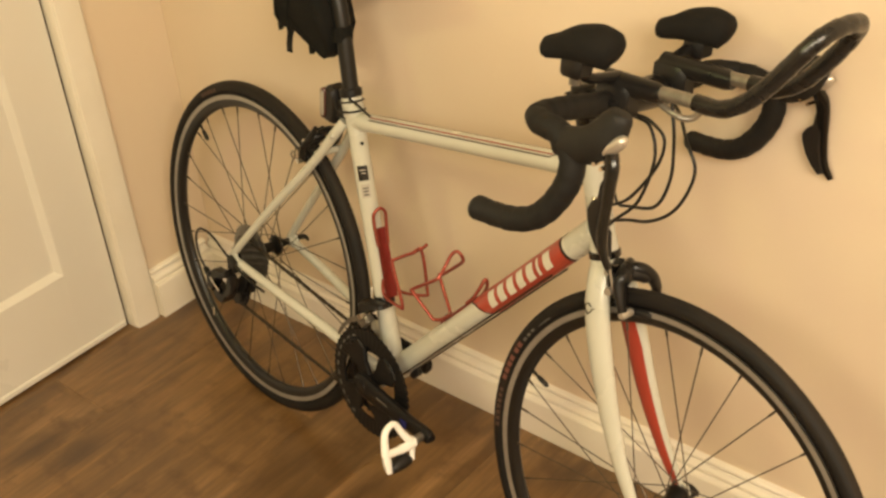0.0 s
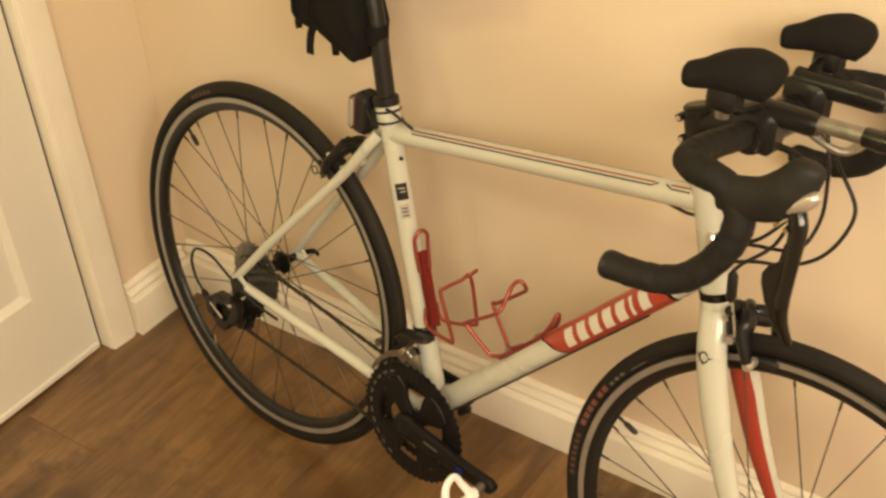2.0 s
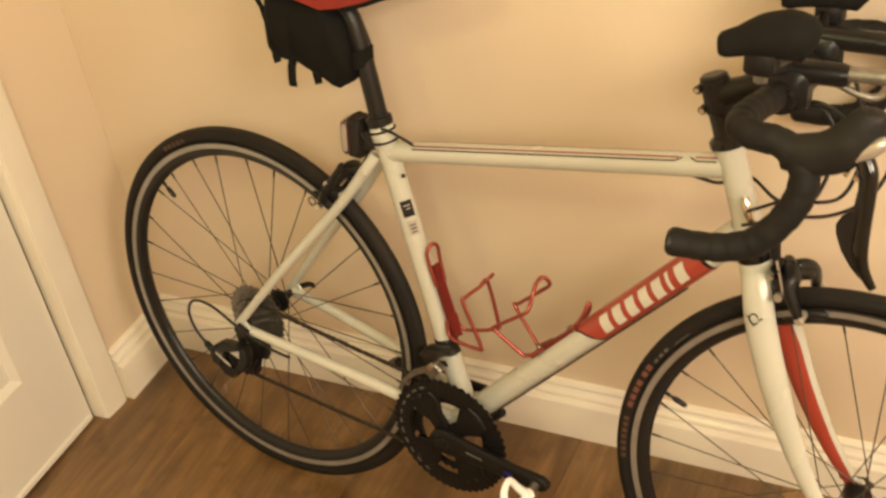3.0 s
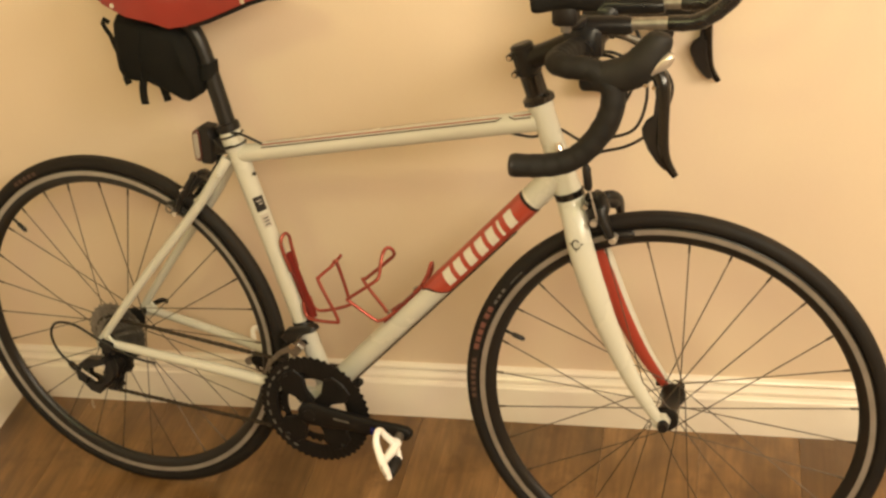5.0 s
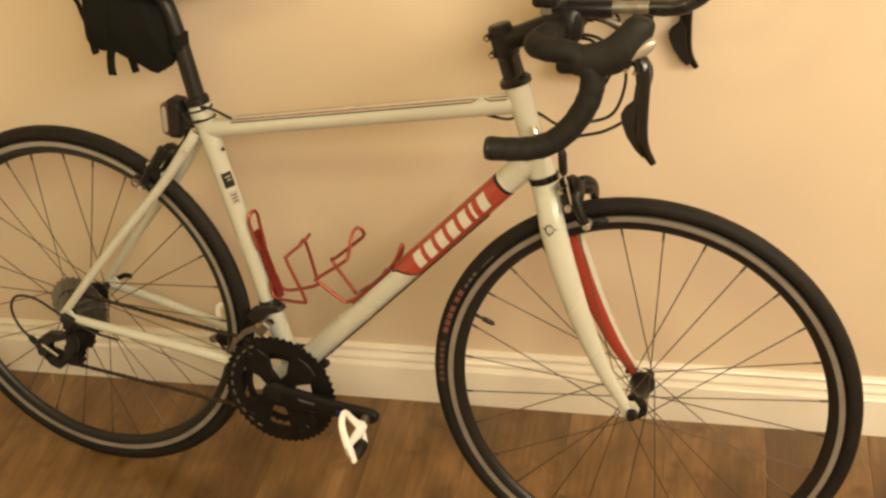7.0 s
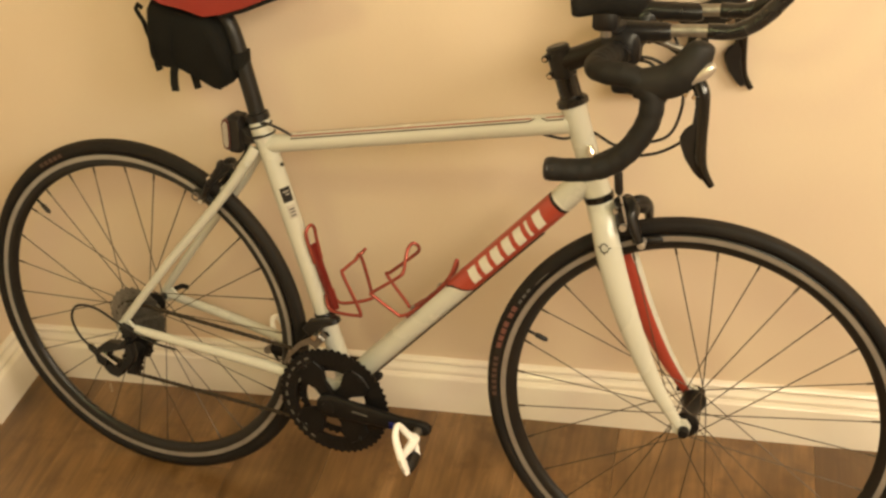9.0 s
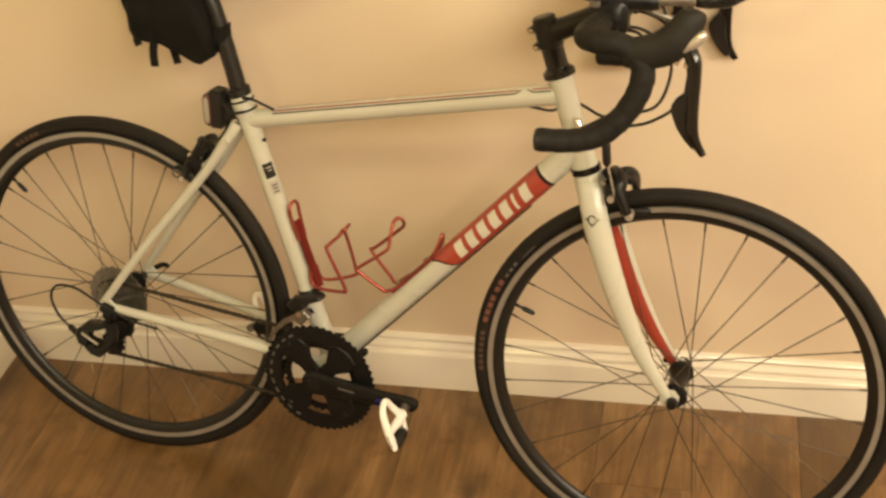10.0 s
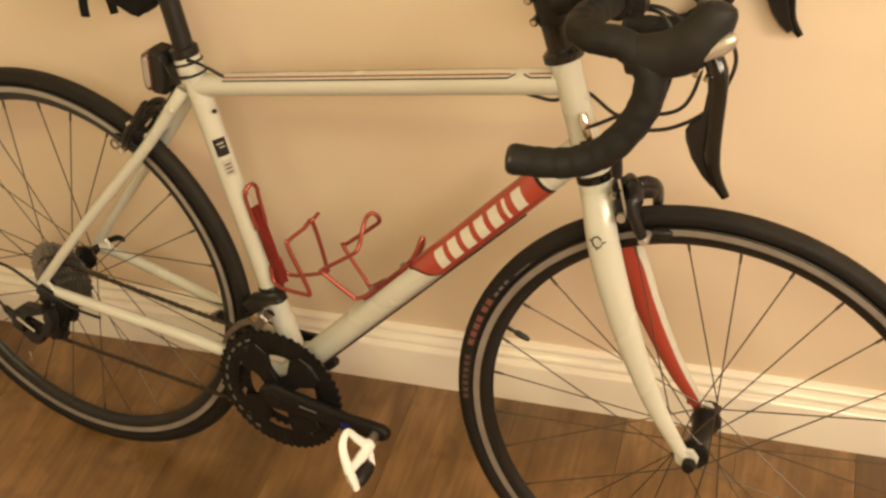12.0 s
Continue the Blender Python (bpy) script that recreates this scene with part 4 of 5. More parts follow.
part("mech_link", Shape().prism([(0.356, 0.360), (0.380, 0.380), (0.390, 0.372), (0.372, 0.350)], -0.055, -0.038, 0.003), STEEL, front_mech)


# ---- brakes ----
def brake(c, ang, lean, label):
    """A dual-pivot caliper over the tyre of the wheel at c; lean: which way along the rim it stands."""
    a = radians(ang)
    er, et = Vector((math.cos(a), 0, math.sin(a))), Vector((-math.sin(a), 0, math.cos(a))) * lean

    def at(r, y, s=0.0):
        return xz(c) + er * r + et * s + Vector((0, y, 0))

    arms = None
    for side in (-1, 1):
        pts = curve([at(0.362, side * -0.012, 0.004 * side), at(0.368, side * 0.010, 0.004 * side), at(0.360, side * 0.030), at(0.338, side * 0.037), at(0.316, side * 0.033), at(0.300, side * 0.024)], 5)
        s = Shape().tube(pts, [np.interp(i, [0, 10, len(pts) - 1], [0.0072, 0.0076, 0.0058]) for i in range(len(pts))], 12, flat=0.85)
        if arms is None:
            arms = part("rear_brake", s, BLACKMETAL, bike, label)
        else:
            part("brake_arm", s, BLACKMETAL, arms)
        pad = Shape().tube([at(0.3005, side * 0.0185, v) for v in (-0.026, -0.022, 0.018, 0.024)], [0.0035, 0.0058, 0.0058, 0.003], 10, flat=0.75)
        part("brake_pad", pad, BLACKPLASTIC, arms)
        part("pad_bolt", Shape().tube([at(0.3010, side * 0.0290), at(0.3010, side * 0.0370)], [0.0062, 0.0048], 12), CHROME, arms, "bright pad bolt" if side < 0 else "")
    part("brake_pivot", Shape().tube([at(0.362, 0, -0.022), at(0.362, 0, 0.014), at(0.362, 0, 0.016)], [0.007, 0.0075, 0.005], 14), BLACKMETAL, arms)
    part("cable_anchor", Shape().tube([at(0.352, -0.040, 0.004), at(0.352, -0.028, 0.004)], 0.0048, 12), CHROME, arms)
    return arms, at


# front brake: two curved arms over the tyre, ahead of the fork crown
arm = Shape().tube(curve([(0.880, 0.004, 0.6748), (0.889, -0.014, 0.6761), (0.894, -0.027, 0.6711), (0.895, -0.035, 0.6606), (0.903, -0.040, 0.6430), (0.910, -0.042, 0.6280)], 6),
                   [np.interp(i / 30, [0, 0.3, 0.5, 0.75, 1], [0.0105, 0.0138, 0.0132, 0.0098, 0.0076]) for i in range(31)], 14, flat=0.8)
front_brake = part("front_brake", arm, BLACKMETAL, bike, "gloss black dual-pivot brake on the fork crown")
part("brake_arm", Shape().tube(curve([(0.884, -0.016, 0.6742), (0.896, -0.006, 0.6779), (0.905, 0.006, 0.6730), (0.909, 0.018, 0.6618), (0.909, 0.030, 0.6450), (0.909, 0.034, 0.6280)], 6),
                               [np.interp(i / 30, [0, 0.3, 0.6, 1], [0.0090, 0.0105, 0.0095, 0.0070]) for i in range(31)], 14, flat=0.8), BLACKMETAL, front_brake)
part("brake_bridge", Shape().tube(curve([(0.882, -0.022, 0.6705), (0.892, -0.012, 0.6717), (0.902, 0.002, 0.6680), (0.906, 0.012, 0.6606)], 4), [0.0085] + [0.0105] * 8 + [0.0100, 0.0095, 0.008, 0.006], 12), BLACKPLASTIC, front_brake)
part("brake_body", Shape().tube(curve([(0.872, -0.006, 0.6767), (0.877, -0.020, 0.6705), (0.882, -0.028, 0.6593), (0.887, -0.030, 0.6400)], 5), [0.0105] * 8 + [0.0120] * 4 + [0.0105, 0.0095, 0.0085, 0.006], 12), BLACKMETAL, front_brake)
for side in (-1, 1):
    part("brake_pad", Shape().tube([(0.895, side * 0.0195, 0.6205), (0.899, side * 0.0195, 0.6215), (0.934, side * 0.0195, 0.6265), (0.940, side * 0.0195, 0.6270)], [0.0035, 0.0062, 0.0062, 0.003], 10, flat=0.75), BLACKPLASTIC, front_brake)
    part("pad_bolt", Shape().tube([(0.912, side * 0.026, 0.625), (0.9125, side * 0.046, 0.6255), (0.9125, side * 0.049, 0.6255)], [0.0058, 0.0062, 0.0044], 12), SATIN, front_brake, "bright pad bolt" if side < 0 else "")
for p, q, r in (((0.871, -0.028, 0.6714), (0.870, -0.036, 0.6711), 0.0042), ((0.884, -0.036, 0.6500), (0.884, -0.046, 0.6500), 0.0055)):
    part("brake_bolt", Shape().tube([p, q], r, 12), SATIN, front_brake)
rear_brake, rb = brake(REAR, 57.5, 1, "gloss black dual-pivot brake behind the seat tube")
part("brake_body", Shape().tube(curve([rb(0.350, 0.020, 0.006), rb(0.358, 0.004, 0.002), rb(0.354, -0.016, 0.0), rb(0.340, -0.028, 0.0)], 4), [0.007] * 4 + [0.0085] * 6 + [0.0078, 0.007, 0.005], 12), BLACKPLASTIC, rear_brake)
ring = [rb(0.3060 + 0.0065 * math.sin(t), -0.0400, 0.010 + 0.0065 * math.cos(t)) for t in np.linspace(0, 2 * math.pi, 19)[:-1]]
part("release_ring", Shape().tube(ring, 0.0016, 8, closed=True), STEEL, rear_brake, "small steel release ring")
part("brake_barrel", Shape().tube([(0.8775, -0.048, 0.704), (0.8770, -0.049, 0.709), (0.8750, -0.051, 0.738), (0.8745, -0.052, 0.744)], [0.0040, 0.0064, 0.0064, 0.0035], 14), BLACKPLASTIC, front_brake, "black barrel adjuster")
part("inner_cable", Shape().tube([(0.8890, -0.042, 0.656), (0.8775, -0.048, 0.708)], 0.0017, 8), SATIN, front_brake, "bare steel brake cable")
part("cable_arm", Shape().tube([(0.876, -0.018, 0.6742), (0.876, -0.036, 0.6792), (0.8775, -0.047, 0.690)], [0.0085, 0.0075, 0.0058], 12), BLACKGLOSS, front_brake)
part("brake_barrel", Shape().tube([rb(0.352, -0.034), rb(0.366, -0.034), rb(0.390, -0.030)], [0.004, 0.0062, 0.005], 12), BLACKPLASTIC, rear_brake)

# ---- stem and handlebar ----
stem_low, stem_top, CLAMP = head(HL + 0.044), head(HL + 0.086), Vector((0.870, 0, 0.921))
stem = Shape().tube([stem_low, stem_low + hd * 0.002, stem_top - hd * 0.002, stem_top], [0.0165, 0.0182, 0.0182, 0.0165], 26)
axis = (stem_low + stem_top) / 2
stem.tube([axis, axis.lerp(CLAMP, 0.3), CLAMP], [0.0178, 0.0160, 0.0172], 22)
stem_ob = part("stem", stem, BLACKMETAL, bike, "black alloy handlebar stem")
part("stem_faceplate", Shape().lathe(CLAMP, [(0.0, -0.022), (0.0200, -0.022), (0.0212, -0.020), (0.0212, 0.020), (0.0200, 0.022), (0.0, 0.022)], 26, False), BLACKMETAL, stem_ob)
part("stem_cap", Shape().tube([stem_top, stem_top + hd * 0.003, stem_top + hd * 0.006], [0.0170, 0.0172, 0.0140], 24), POST, stem_ob, "dull dark grey stem cap")
for s in (0.052, 0.078):
    p = head(HL + s, 0, -0.0185)
    part("stem_bolt", Shape().tube([p + Vector((0, -0.014, 0)), p + Vector((0, 0.014, 0))], 0.0052, 12), BLACKMETAL, stem_ob)
    part("bolt_head", Shape().tube([p + Vector((0, -0.0165, 0)), p + Vector((0, -0.0138, 0))], 0.0034, 10), CHROME, stem_ob)

def bar_part(name, shape, mat, parent, label=""):
    """A part of the bar, skewed to fit the camera's view; the wall side drawn in to clear the wall."""
    shape.v = [(x + 0.0058 - 0.022 * y, 1.095 * y if y < 0 else y * (1.073 - 0.48 * (z - 0.80) - 0.70 * max(0.0, 1.02 - x)),
                z - 0.0035 - 0.057 * y) for x, y, z in shape.v]
    return part(name, shape, mat, parent, label)


bar = bar_part("handlebar", Shape().tube([CLAMP + Vector((0, -0.085, 0)), CLAMP + Vector((0, -0.04, 0)), CLAMP + Vector((0, 0.04, 0)), CLAMP + Vector((0, 0.085, 0))],
                                     [0.0130, 0.0159, 0.0159, 0.0130], 20), BLACKMETAL, bike, "black drop handlebar with taped grips")

for side in (-1, 1):
    drop = curve([(0.862, 0.072 * side, 0.924), (0.858, 0.120 * side, 0.927), (0.857, 0.160 * side, 0.930), (0.862, 0.190 * side, 0.931), (0.882, 0.2065 * side, 0.931),
                  (0.912, 0.210 * side, 0.929), (0.935, 0.2115 * side, 0.910), (0.9360, 0.213 * side, 0.880), (0.921, 0.215 * side, 0.847), (0.898, 0.217 * side, 0.820),
                  (0.872, 0.220 * side, 0.807), (0.844, 0.224 * side, 0.803), (0.814, 0.228 * side, 0.803)], 9)
    run, rr = 0.0, []
    for i, p in enumerate(drop):
        run += (p - drop[i - 1]).length if i else 0
        rr.append(0.0149 + 0.0011 * ((run / 0.021) % 1.0))
    bar_part("bar_tape", Shape().tube(drop, rr, 18), TAPE, bar, "wrapped black bar tape" if side < 0 else "")
    e, f = drop[-1], drop[-2]
    d = (e - f).normalized()
    bar_part("bar_plug", Shape().tube([e - d * 0.002, e + d * 0.003, e + d * 0.0065, e + d * 0.008], [0.0147, 0.0155, 0.0128, 0.006], 18), BLACKPLASTIC, bar)
    # brake and gear lever
    hood = curve([(0.914, 0.2110 * side, 0.921), (0.938, 0.2115 * side, 0.9235), (0.960, 0.2115 * side, 0.930), (0.978, 0.2110 * side, 0.945), (0.989, 0.2105 * side, 0.963), (0.996, 0.210 * side, 0.974), (0.998, 0.210 * side, 0.979)], 6)
    hr = [np.interp(i / (len(hood) - 1) * 6, range(7), [0.0185, 0.0215, 0.0230, 0.0230, 0.0195, 0.0150, 0.0080]) for i in range(len(hood))]
    lever_body = bar_part("lever_hood", Shape().tube(hood, hr, 20, flat=0.74), HOOD, bar, "black rubber brake hood" if side < 0 else "")
    cap = Shape().tube(curve([(0.977, 0.216 * side, 0.927), (0.990, 0.217 * side, 0.936), (1.002, 0.217 * side, 0.946), (1.010, 0.217 * side, 0.955)], 4), [0.0050, 0.0058, 0.0066, 0.0072, 0.0076, 0.0080, 0.0082, 0.0082, 0.0080, 0.0076, 0.0068, 0.0055, 0.003], 14, flat=1.0)
    bar_part("lever_cap", cap, SATIN, lever_body, "silver cap at the front of the lever")
    blade = curve([(0.988, 0.214 * side, 0.938), (0.998, 0.219 * side, 0.920), (1.0010, 0.223 * side, 0.898), (1.0020, 0.226 * side, 0.870), (1.0030, 0.229 * side, 0.842), (1.008, 0.230 * side, 0.822), (1.020, 0.231 * side, 0.803)], 5)
    br = [np.interp(i / (len(blade) - 1) * 6, range(7), [0.0090, 0.0100, 0.0088, 0.0078, 0.0080, 0.0066, 0.0042]) for i in range(len(blade))]
    bar_part("brake_lever", Shape().tube(blade, br, 14, flat=0.7), BLACKGLOSS, lever_body, "gloss black brake and shift lever")
    paddle = [(0.992, 0.900), (1.001, 0.900), (1.003, 0.880), (1.003, 0.850), (1.006, 0.828), (1.012, 0.812), (1.005, 0.808), (0.995, 0.818), (0.984, 0.834), (0.977, 0.852), (0.976, 0.862), (0.981, 0.872), (0.990, 0.880)]
    y0, y1 = sorted((0.220 * side, 0.228 * side))
    bar_part("shift_paddle", Shape().prism(paddle, y0, y1, 0.0028), BLACKPLASTIC, lever_body)
    for x, z in ((0.980, 0.917), (0.990, 0.9145)):
        bar_part("lever_pin", Shape().tube([(x, 0.196 * side, z), (x, 0.2285 * side, z)], 0.0027, 10), CHROME, lever_body)

# clip-on aero bar: clamps, looped extension, arm rests
MID = -0.006
for y in (-0.058, 0.058):
    aero = Shape()
    aero.tube([(CLAMP.x, MID + y - 0.014, CLAMP.z), (CLAMP.x, MID + y - 0.012, CLAMP.z), (CLAMP.x, MID + y + 0.012, CLAMP.z), (CLAMP.x, MID + y + 0.014, CLAMP.z)], [0.0190, 0.0215, 0.0215, 0.0190], 18)
    aero.tube([(CLAMP.x - 0.016, MID + y, CLAMP.z + 0.029), (CLAMP.x - 0.014, MID + y, CLAMP.z + 0.029), (CLAMP.x + (0.062 if y < 0 else 0.085), MID + y, CLAMP.z + 0.0315), (CLAMP.x + (0.070 if y < 0 else 0.094), MID + y, CLAMP.z + 0.0320)], [0.010, 0.0140, 0.0135, 0.0110], 16)
    aero.box((CLAMP.x - 0.022, MID + y - 0.017, CLAMP.z - 0.016), (CLAMP.x + 0.030, MID + y + 0.017, CLAMP.z + 0.034), 0.006)
    if y < 0:
        aero_ob = part("aero_bar_clamp", aero, BLACKMETAL, bike, "black clamp of the clip-on aero bar")
    else:
        part("aero_clamp_half", aero, BLACKMETAL, aero_ob)
half = [(0.988, 0.058, 0.9575), (1.024, 0.058, 0.960), (1.055, 0.057, 0.978), (1.080, 0.056, 1.006), (1.103, 0.054, 1.038), (1.117, 0.047, 1.060), (1.126, 0.030, 1.074)]
ext = curve([(x, MID - y, z) for x, y, z in half] + [(1.129, MID, 1.078)] + [(x, MID + y, z) for x, y, z in reversed(half)], 7)
run, rr = 0.0, []
for i, p in enumerate(ext):
    run += (p - ext[i - 1]).length if i else 0
    rr.append(0.0106 + 0.0009 * ((run / 0.024) % 1.0))
part("aero_extension", Shape().tube(ext, rr, 18), SLEEVE, aero_ob, "shiny black loop extension curving upwards")
for s in (-1, 1):
    part("extension_tube", Shape().tube([(0.910, MID + 0.058 * s, 0.9535), (1.000, MID + 0.058 * s, 0.9585)], 0.0088, 20), SILVERTUBE, aero_ob, "bare brushed silver tube of the extension")
part("aero_hook", Shape().tube(curve([(0.912, -0.052, 0.946), (0.925, -0.047, 0.935), (0.955, -0.045, 0.925), (0.968, -0.035, 0.925), (0.970, -0.020, 0.932)], 5), 0.0045, 12), SILVERTUBE, aero_ob, "small bent silver hook below the extension")
for ya, yb, dz, xa, xb in ((-0.160, -0.129, 0.010, 0.824, 0.918), (0.087, 0.124, -0.012, 0.813, 0.908)):
    def along(x):
        return ya + (yb - ya) * (x - 0.81) / 0.11

    yc = along(0.870)
    pad = curve([(x, along(x), z + dz) for x, z in ((xa + (xb - xa) * k, z) for k, z in ((0.0, 0.990), (0.06, 0.991), (0.24, 0.996), (0.48, 1.003), (0.72, 1.005), (0.92, 1.001), (1.0, 0.998)))], 5)
    pr = [np.interp(i / (len(pad) - 1) * 6, range(7), [0.0085, 0.0135, 0.0160, 0.0225, 0.0262, 0.0235, 0.0100]) for i in range(len(pad))]
    pf = [np.interp(i / (len(pad) - 1) * 6, range(7), [1.2, 1.2, 1.15, 1.2, 1.15, 1.15, 1.3]) for i in range(len(pad))]
    rest = part("arm_rest_pad", Shape().tube(pad, pr, 22, flat=pf), FOAM, aero_ob, "thick black foam arm rest")
    part("arm_rest_block", Shape().box((0.852, yc - 0.015, 0.962 + dz), (0.884, yc + 0.015, 0.998 + dz), 0.004), BLACKPLASTIC, rest)
    sgn = 1 if yc < 0 else -1
    part("arm_rest_bracket", Shape().tube([(0.860, yc, 0.966 + dz), (0.868, yc + sgn * 0.030, 0.963), (0.872, MID - sgn * 0.058, 0.957)], [0.0085, 0.0085, 0.0100], 12, flat=0.8), BLACKMETAL, rest)
    part("bracket_bolt", Shape().tube([(0.868, yc, 0.952 + dz), (0.868, yc, 0.965 + dz)], 0.0075, 12), STEEL, rest)

# ---- cables ----
for pts, r in (
    ([(0.878, -0.045, 0.905), (0.900, -0.042, 0.911), (0.917, -0.040, 0.905), (0.931, -0.040, 0.890), (0.926, -0.040, 0.853), (0.896, -0.036, 0.796), (0.866, -0.030, 0.770), (0.832, -0.026, 0.748)], 0.0023),
    ([(0.884, -0.020, 0.930), (0.925, -0.034, 0.945), (0.938, -0.040, 0.920), (0.943, -0.040, 0.887), (0.944, -0.040, 0.842), (0.930, -0.040, 0.799), (0.892, -0.034, 0.780), (0.862, -0.016, 0.768), (0.812, 0.024, 0.770), (0.784, 0.008, 0.7605), (0.764, 0.002, 0.7630), (0.742, 0.000, 0.7675), (0.728, 0.000, 0.7740)], 0.0023),
    ([(0.884, 0.030, 0.916), (0.920, 0.000, 0.915), (0.955, -0.036, 0.898), (0.972, -0.041, 0.870), (0.967, -0.042, 0.834), (0.951, -0.042, 0.800), (0.924, -0.040, 0.775), (0.894, -0.038, 0.762), (0.856, -0.032, 0.742), (0.828, -0.026, 0.728)], 0.0023),
    ([(0.880, -0.035, 0.903), (0.908, -0.036, 0.900), (0.922, -0.040, 0.862), (0.912, -0.046, 0.800), (0.886, -0.051, 0.760), (0.874, -0.052, 0.740)], 0.0023),
    ([(0.330, -0.010, 0.719), (0.312, -0.016, 0.730), (0.294, -0.019, 0.737), (0.276, -0.012, 0.732), (0.254, -0.002, 0.706), (0.236, -0.004, 0.672), (0.222, -0.014, 0.652)], 0.0023),
    ([(0.285, -0.024, 0.716), (0.262, -0.024, 0.712), (0.246, -0.020, 0.724)], 0.0020),
):
    pts = [(x + 0.26 * max(0.0, x - 0.885), y, z) for x, y, z in pts]
    part("cable", Shape().tube(curve(pts, 8), r, 10), CABLE, bike, "black cable housing")
dt_dir = (xz(DT_B) - xz(DT_A)).normalized()
dt_dn = Vector((dt_dir.z, 0, -dt_dir.x))
for y in (-0.0165, 0.0165):
    a, b = xz(DT_A) + dt_dir * 0.02 + dt_dn * 0.0175, xz(DT_A) + dt_dir * 0.500 + dt_dn * 0.0195
    a.y = b.y = y
    part("bare_cable", Shape().tube([a, b], 0.0014, 8), CHAIN, bike, "thin dark gear cable below the down tube")
p = xz(DT_A) + dt_dir * 0.052 + dt_dn * 0.0265
part("cable_barrel", Shape().tube([p - dt_dir * 0.012, p - dt_dir * 0.010, p + dt_dir * 0.010, p + dt_dir * 0.014], [0.004, 0.0072, 0.0072, 0.004], 12), BLACKPLASTIC, bike)
part("head_cable_stop", Shape().tube([(0.826, -0.0195, 0.764), (0.829, -0.0215, 0.756), (0.835, -0.0225, 0.740), (0.838, -0.0215, 0.732)], [0.004, 0.0062, 0.0062, 0.004], 12), CHROME, bike, "bright cable stop on the head tube")

# ---- seat post, saddle ----
part("seat_collar", Shape().tube([on(BB, SEAT_TOP, s) for s in (0.930, 0.934, 0.990, 0.995)], [0.0176, 0.0184, 0.0184, 0.0176], 24), PAINT, bike, "pale painted seat collar")
part("seat_clamp", Shape().tube([on(BB, SEAT_TOP, s) for s in (0.996, 1.000, 1.022, 1.026)], [0.0175, 0.0196, 0.0196, 0.0175], 24), BLACKMETAL, bike)
post = part("seat_post", Shape().tube(curve([xz((0.270, 0.722)), xz((0.2475, 0.822)), xz((0.2300, 0.885)), xz((0.2160, 0.905)), xz((0.200, 0.917))], 6), [0.0138] * 19 + [0.0145] * 4 + [0.0120, 0.0100], 24), POST, bike, "dark grey seat post")
SADDLE = [(0.078, 0.030, 0.972, 0.990), (0.088, 0.055, 0.962, 0.998), (0.110, 0.067, 0.953, 1.002), (0.150, 0.070, 0.936, 0.999), (0.186, 0.064, 0.928, 0.992), (0.215, 0.054, 0.916, 0.987),
          (0.240, 0.045, 0.919, 0.984), (0.275, 0.036, 0.929, 0.983), (0.310, 0.029, 0.943, 0.984), (0.345, 0.024, 0.957, 0.985), (0.375, 0.021, 0.966, 0.984), (0.394, 0.017, 0.966, 0.981), (0.402, 0.008, 0.970, 0.977)]


def saddle_rings(table, top, drop, wide):
    rings = []
    for x, w, zb, zt in table:
        zt = zt if top else zb + 0.010
        zb, w = zb - drop, w * wide
        h = zt - zb
        rings.append([(x, -w, zb), (x, -w * 1.0, zb + h * 0.5), (x, -w * 0.93, zb + h * 0.80), (x, -w * 0.72, zb + h * 0.95), (x, -w * 0.3, zt), (x, w * 0.3, zt),
                      (x, w * 0.72, zb + h * 0.95), (x, w * 0.93, zb + h * 0.80), (x, w, zb + h * 0.5), (x, w, zb), (x, w * 0.88, zb + 0.004), (x, 0, zb + h * 0.25), (x, -w * 0.88, zb + 0.004)])
    return rings


saddle = part("saddle", Shape().ring_strip(saddle_rings(SADDLE, True, 0.0, 1.0), False, True), SADDLERED, bike, "smooth red road saddle with a black base")
part("saddle_base", Shape().ring_strip(saddle_rings(SADDLE[6:12], False, 0.0075, 0.86), False, True), FABRIC, saddle, "frayed black underside of the saddle")
for side in (-1, 1):
    part("saddle_rail", Shape().tube(curve([(0.110, side * 0.030, 0.955), (0.140, side * 0.024, 0.934), (0.180, side * 0.021, 0.921), (0.240, side * 0.020, 0.921), (0.300, side * 0.016, 0.940), (0.345, side * 0.010, 0.960)], 5), 0.0035, 10), STEEL, saddle)
    part("saddle_rivet", Shape().tube([(0.128, side * 0.0670, 0.953), (0.128, side * 0.0705, 0.953)], 0.0042, 12), CHROME, saddle, "small bright rivet")
    part("saddle_rivet", Shape().tube([(0.334, side * 0.0235, 0.957), (0.334, side * 0.0275, 0.957)], 0.0042, 12), CHROME, saddle)
part("rail_clamp", Shape().box((0.186, -0.026, 0.910), (0.226, 0.026, 0.926), 0.004), BLACKMETAL, post)
part("clamp_bolt", Shape().tube([(0.186, -0.030, 0.908), (0.186, -0.024, 0.910)], 0.005, 10), CHROME, post)

